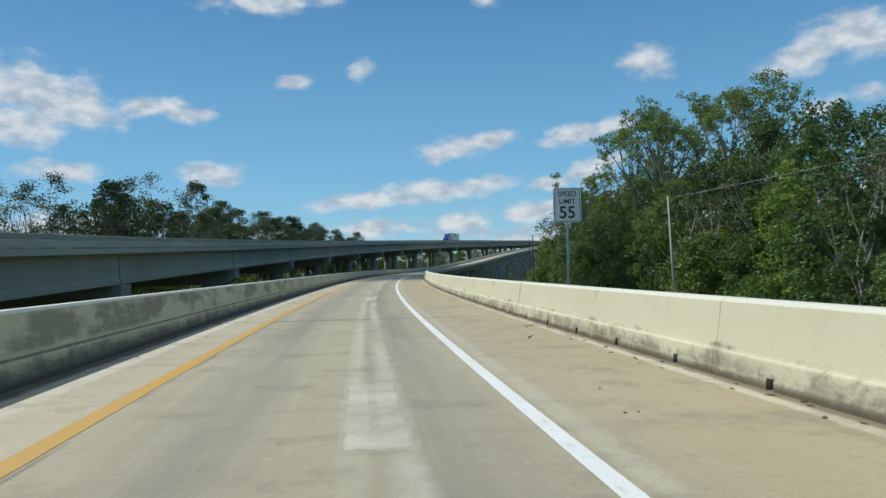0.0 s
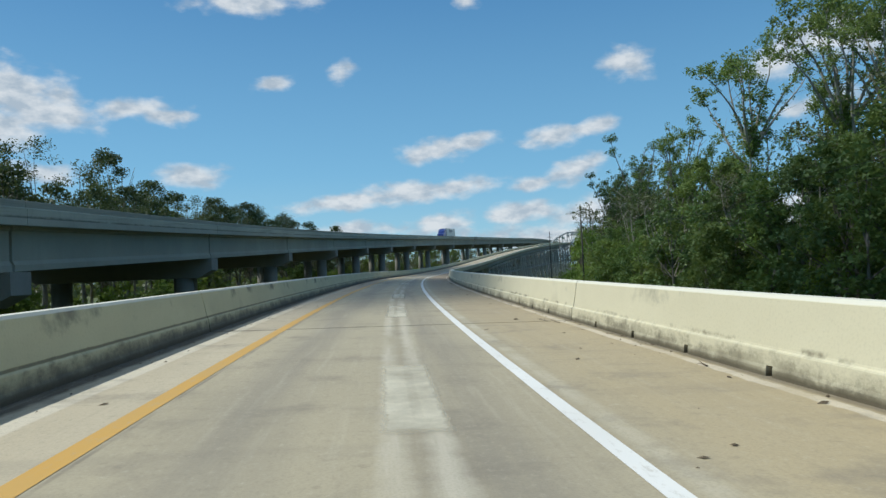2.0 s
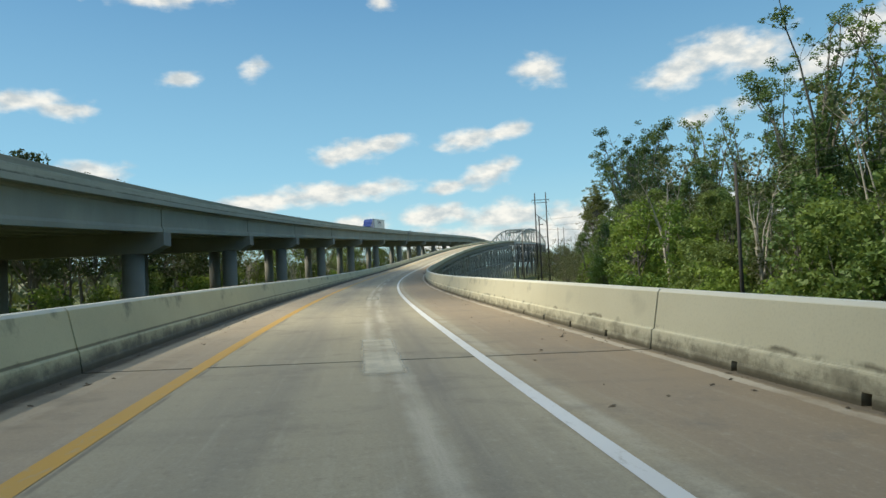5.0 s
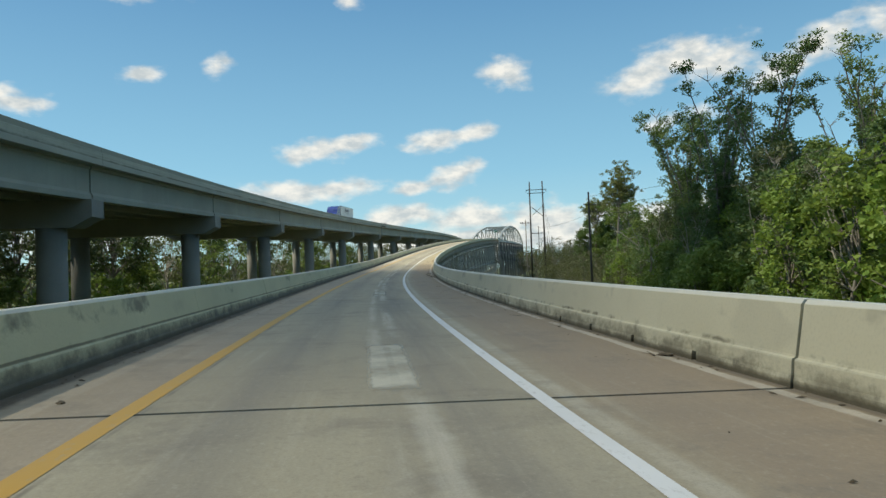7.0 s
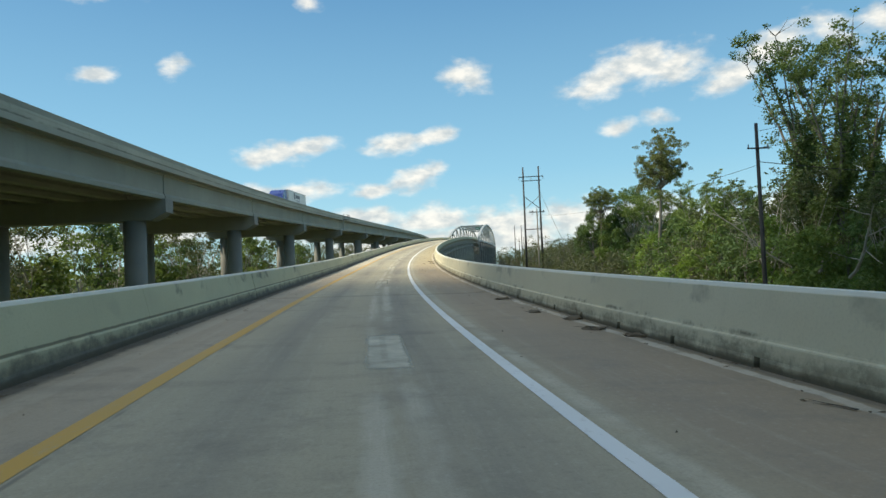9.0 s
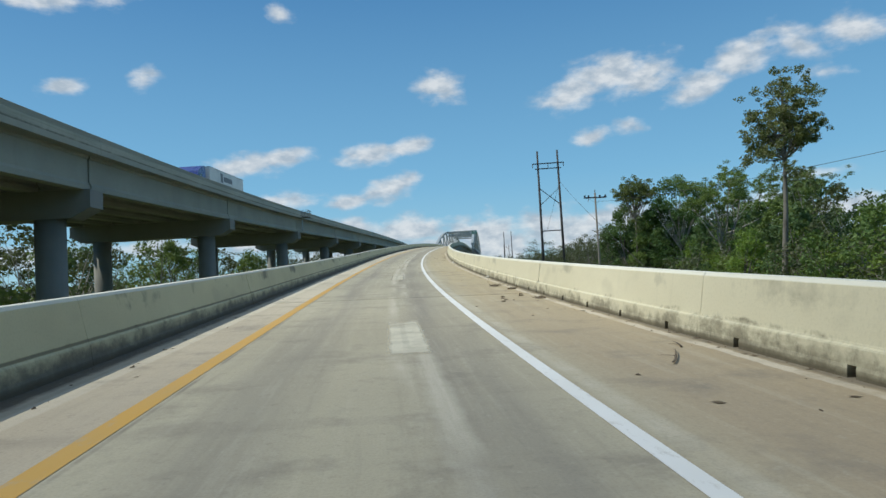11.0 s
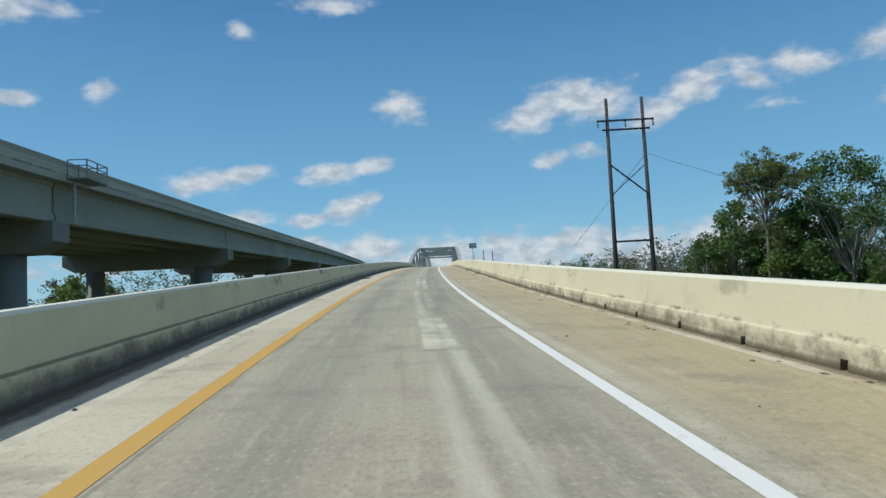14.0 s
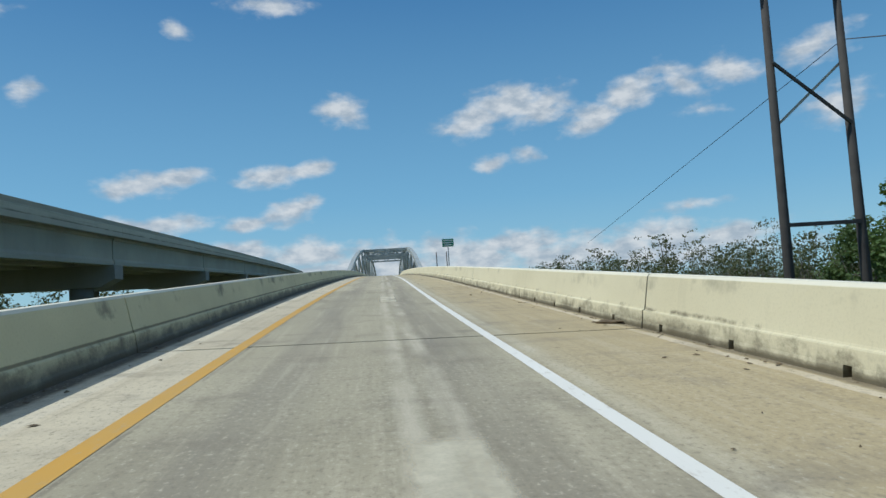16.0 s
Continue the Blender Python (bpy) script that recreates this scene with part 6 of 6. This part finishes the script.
# bare fallen limbs among the bushes
for x, y, turn, size in ((104.0, 224.0, 20, 1.0), (110.0, 230.0, 140, 1.2), (58.0, 92.0, 60, 0.9), (92.0, 214.0, 250, 0.8)):
    rng = np.random.default_rng(int(x))
    sh = Shape()
    main = limb(sh, rng, (0, 0, 0.6), (1, 0, 0.55), 9.0 * size, 0.13, 0.25, 0.0, 7, 6)
    fallen = thing("fallen_branch", "bleached bare fallen limb among the bushes", "branch", "fallen limbs", at=pose(x, y, GROUND + 4.5, 0, 0, turn))
    part("limb", sh.mesh("limb", PALE_BARK, True), fallen)
    for k in range(6):
        sh = Shape()
        limb(sh, rng, main[2 + k % 5], rng.normal(size=3) + np.array((0.6, 0, 0.4)), 2.6 * size, 0.05, 0.3, 0.05, 4, 4)
        part("side_branch", sh.mesh("side_branch", PALE_BARK, True), fallen)

# ---- vehicles ----
def wheel(parent, x, y, r, w):
    t = part("wheel", Shape().tube([(x - w / 2, y, r), (x - w / 2 + 0.03, y, r), (x + w / 2 - 0.03, y, r), (x + w / 2, y, r)], [r * 0.93, r, r, r * 0.93], 18).mesh("wheel", RUBBER), parent)
    part("rim", Shape().tube([(x - w / 2 - 0.01, y, r), (x + w / 2 + 0.01, y, r)], [r * 0.55, r * 0.55], 14).mesh("rim", GALVANISED), t)


ts = 314.3
tp = on_viaduct(ts, 5.7, -0.80)
td = on_viaduct(ts + 4, 5.7, -0.80) - tp
truck = thing("semi_truck", "blue tractor with a white box trailer on the viaduct", "truck", at=Matrix.Translation(tp) @ Matrix.Rotation(math.atan2(td.y, td.x) - math.pi / 2, 4, "Z") @ Matrix.Rotation(math.atan2(td.z, td.length), 4, "X"))
box = part("trailer_box", Shape().box(-1.28, -1.0, 1.2, 1.28, 12.6, 4.1, 0.05).mesh("trailer_box", TRAILER_WHITE), truck)
sh = Shape()
for y, w, z, h in ((3.0, 0.9, 2.75, 1.1), (4.2, 3.4, 2.95, 0.6)):
    sh.box(1.283, y, z, 1.288, y + w, z + h)
for k in range(4):
    sh.box(1.283, 4.4 + k * 0.8, 2.45, 1.288, 4.8 + k * 0.8, 2.65)
part("print_bar", sh.mesh("print_bar", TRAILER_INK), box)
part("side_rail", Shape().box(-1.3, -1.02, 1.1, 1.3, 12.62, 1.25).box(-1.3, -1.02, 4.05, 1.3, 12.62, 4.14).mesh("side_rail", GALVANISED), truck)
cab = part("cab", Shape().prism([(-1.0, 0.9), (-3.6, 0.9), (-5.6, 1.0), (-5.7, 1.9), (-4.2, 2.25), (-3.7, 3.2), (-2.6, 3.85), (-1.5, 4.0), (-1.35, 3.6)], -1.2, 1.2).mesh("cab", CAB_BLUE), truck, at=Matrix.Rotation(radians(90), 4, "Z") @ Matrix.Translation((-0.8, 0, 0)))
part("window", Shape().box(-3.4, -1.22, 2.3, -2.5, -1.205, 3.0).mesh("window", DARK_GLASS), cab)
for y in (-5.6, -3.0, -1.8, 10.4, 11.6):
    for x in (-1.05, 1.05):
        wheel(truck, x, y, 0.5, 0.34)

cp = on_road(602.0, 0.0)
car = thing("white_car", "white car seen from behind on the bridge", "car", at=Matrix.Translation(cp) @ pose(0, 0, 0, 0, 0, heading(602.0)))
body = Shape().prism([(-2.3, 0.35), (-2.35, 0.8), (-2.2, 1.0), (-1.6, 1.05), (-0.9, 1.5), (0.7, 1.52), (1.4, 1.05), (2.2, 0.9), (2.3, 0.4)], -0.9, 0.9)
part("body", body.mesh("body", CAR_WHITE), car, at=Matrix.Rotation(radians(90), 4, "Z"))
part("rear_window", Shape().beam((0, -1.62, 1.1), (0, -0.98, 1.46), 1.4, 0.03).mesh("rear_window", DARK_GLASS), car)
for x in (-0.7, 0.7):
    part("tail_lamp", Shape().box(x - 0.17, -2.37, 0.72, x + 0.17, -2.3, 0.88).mesh("tail_lamp", LENS_RED), car)
    for y in (-1.4, 1.4):
        wheel(car, x * 1.2, y, 0.32, 0.22)

# ---- marks and litter on the road ----
for x, y, w in ((76.39, 251.24, 0.085), (92.56, 281.19, 0.08)):
    s = min((0.1 * k for k in range(2500, 3200)), key=lambda q: (on_road(q, 0.0).xy - Vector((x, y))).length)
    p, r = road_at(s)
    lat = (Vector((x, y)) - p.xy).dot(r.xy)
    sh = Shape()
    rim = [on_road(s + w * math.sin(k * math.tau / 14) * (1 + 0.2 * math.sin(k * 2.7)), lat + w * math.cos(k * math.tau / 14) * (1 + 0.2 * math.cos(k * 1.9)), 0.004) for k in range(14)]
    sh.add(rim + [q + Vector((0, 0, 0.004)) for q in rim], [tuple(range(14, 28))] + [(k, (k + 1) % 14, (k + 1) % 14 + 14, k + 14) for k in range(14)])
    tagged(new("tar_patch", sh.mesh("tar_patch", DARK_JOINT)), "small dark round tar patch on the concrete lane", "road patch", "tar patches")

# ---- litter on the shoulders ----
sh = Shape()
rng = np.random.default_rng(5)
for k in range(2600):
    s = float(rng.random()) * 420 - 5
    right = rng.random() < 0.65
    lat = 4.04 - abs(rng.normal()) * 0.2 if right else -3.5 + abs(rng.normal()) * 0.35
    if rng.random() < 0.12:
        lat = 1.9 + 1.9 * rng.random()
    q = on_road(s, float(lat), 0.006)
    a, w, h = rng.random() * math.tau, 0.012 + 0.06 * rng.random() ** 2, 0.004 + 0.012 * rng.random()
    d, e = Vector((math.cos(a), math.sin(a), 0.1)) * w, Vector((-math.sin(a), math.cos(a), 0.0)) * w * 0.5
    sh.add([q - d, q - e, q + d, q + e, q + Vector((0, 0, h))], [(0, 1, 4), (1, 2, 4), (2, 3, 4), (3, 0, 4)])
tagged(new("leaf_litter", sh.mesh("leaf_litter", LITTER)), "scattered dark leaves and grit along the kerbs", "litter", kind="stuff")
for s, lat, turn, long in ((299.4, 2.72, -8, 0.17), (299.2, 2.98, 12, 0.11), (58.0, 3.3, 80, 0.4), (60.5, 3.45, 100, 0.3), (165.0, -3.3, 95, 0.35), (243.0, 3.2, 60, 0.5), (371.0, 3.1, 75, 0.6), (194.0, -3.4, 85, 0.35), (12.0, 3.2, 60, 0.3), (49.5, -2.7, 100, 0.3)) + tuple((14.0 + 9.7 * k + 3 * math.sin(k * 2.3), 3.55 + 0.25 * math.sin(k * 5.1), 70 + 40 * math.sin(k * 1.7), 0.14 + 0.12 * abs(math.sin(k * 3.1))) for k in range(38)):
    sh = Shape()
    rng = np.random.default_rng(int(s))
    main = limb(sh, rng, (-long, 0, 0.02), (1, 0, 0), long * 2, 0.018, 0.2, 0.0, 5, 5)
    limb(sh, rng, main[2], (0.6, 0.6, 0.05), long * 0.7, 0.01, 0.2, 0.0, 3, 4)
    stick = tagged(new("stick", sh.mesh("stick", LITTER, True)), "dry broken stick lying on the road shoulder", "stick", "sticks on the shoulder")
    stick.matrix_basis = Matrix.Translation(on_road(s, lat, 0.004)) @ pose(0, 0, 0, 0, 0, heading(s) + turn) @ Matrix.Diagonal((1, 1, 0.3, 1))

# white drink cups blown against the kerb
for s, lat, turn in ((287.2, 3.93, 25), (263.9, 3.94, 110)):
    cup = thing("paper_cup", "crumpled white paper cup lying against the kerb", "cup", "cups by the kerb", at=Matrix.Translation(on_road(s, lat, 0.052)) @ pose(0, 0, 0, 90, 0, heading(s) + turn))
    rings = [(0.030, -0.055), (0.034, -0.05), (0.046, 0.05), (0.049, 0.055), (0.046, 0.055), (0.042, 0.045), (0.031, -0.045)]
    n, v = 14, []
    for r, z in rings:
        for k in range(n):
            a = k * math.tau / n
            dent = 1 - 0.16 * max(0.0, math.sin(a * 2 + z * 30))
            v.append((math.cos(a) * r * dent, math.sin(a) * r * dent, z))
    f = [(i * n + k, i * n + (k + 1) % n, (i + 1) * n + (k + 1) % n, (i + 1) * n + k) for i in range(len(rings) - 1) for k in range(n)]
    f += [tuple(range(n - 1, -1, -1)), tuple(range((len(rings) - 1) * n, len(rings) * n))]
    part("cup_wall", mesh_of("cup_wall", v, f, PAPER, None, True), cup)
    part("lid", Shape().tube([(0.02, 0.0, 0.057), (0.02, 0.0, 0.066)], [0.052, 0.047], 14).mesh("lid", PAPER), cup)

# clods of dirt and matted leaves: metres along, across, half width
for s, lat, w in ((211.2, 3.66, 0.2), (206.8, 3.53, 0.14), (205.1, 3.87, 0.17), (203.3, 3.69, 0.14), (202.2, 3.95, 0.12), (348.2, 3.92, 0.13), (344.9, -3.0, 0.22), (253.2, 2.95, 0.05), (252.7, 2.88, 0.04), (252.3, 2.89, 0.04),
                  (251.8, 2.75, 0.05), (252.4, 3.74, 0.1), (254.2, 3.6, 0.05), (253.5, 3.47, 0.06), (258.2, 3.47, 0.16), (256.4, 3.73, 0.12), (93.7, 3.66, 0.09), (97.2, -2.98, 0.05), (98.0, -2.87, 0.05), (61.0, 2.99, 0.05), (157.7, -2.86, 0.04),
                  (159.5, 3.92, 0.08), (297.9, -2.59, 0.04), (299.3, 3.62, 0.09), (359.7, 3.9, 0.2)):
    bm = bmesh.new()
    bmesh.ops.create_icosphere(bm, subdivisions=2, radius=1.0)
    for v in bm.verts:
        d = v.co.copy()
        k = 1 + 0.5 * noise.noise(d * 1.7 + Vector((s, lat, 0))) + 0.35 * noise.noise(d * 4.1 + Vector((0, s, lat)))
        v.co = Vector((d.x * w * k, d.y * w * 1.5 * k, max(0.0, d.z) * min(w * 0.5, 0.05) * k))
    me = bpy.data.meshes.new("dirt_clod")
    bm.to_mesh(me)
    bm.free()
    me.materials.append(LITTER)
    clod = tagged(new("dirt_clod", me), "dark clod of dirt and matted leaves by the kerb", "debris", "debris on the shoulders")
    clod.matrix_basis = Matrix.Translation(on_road(s, lat, 0.004)) @ pose(0, 0, 0, 0, 0, heading(s) + 37 * math.sin(s))
    if w > 0.09:
        rng = np.random.default_rng(int(s * 10))
        sh = Shape()
        for k in range(9):
            limb(sh, rng, (rng.normal() * w * 0.5, rng.normal() * w * 0.8, 0.02), (rng.normal(), rng.normal(), 0.12), w * (0.8 + rng.random()), 0.006, 0.3, 0.0, 3, 3)
        part("twig", sh.mesh("twig", LITTER), clod)
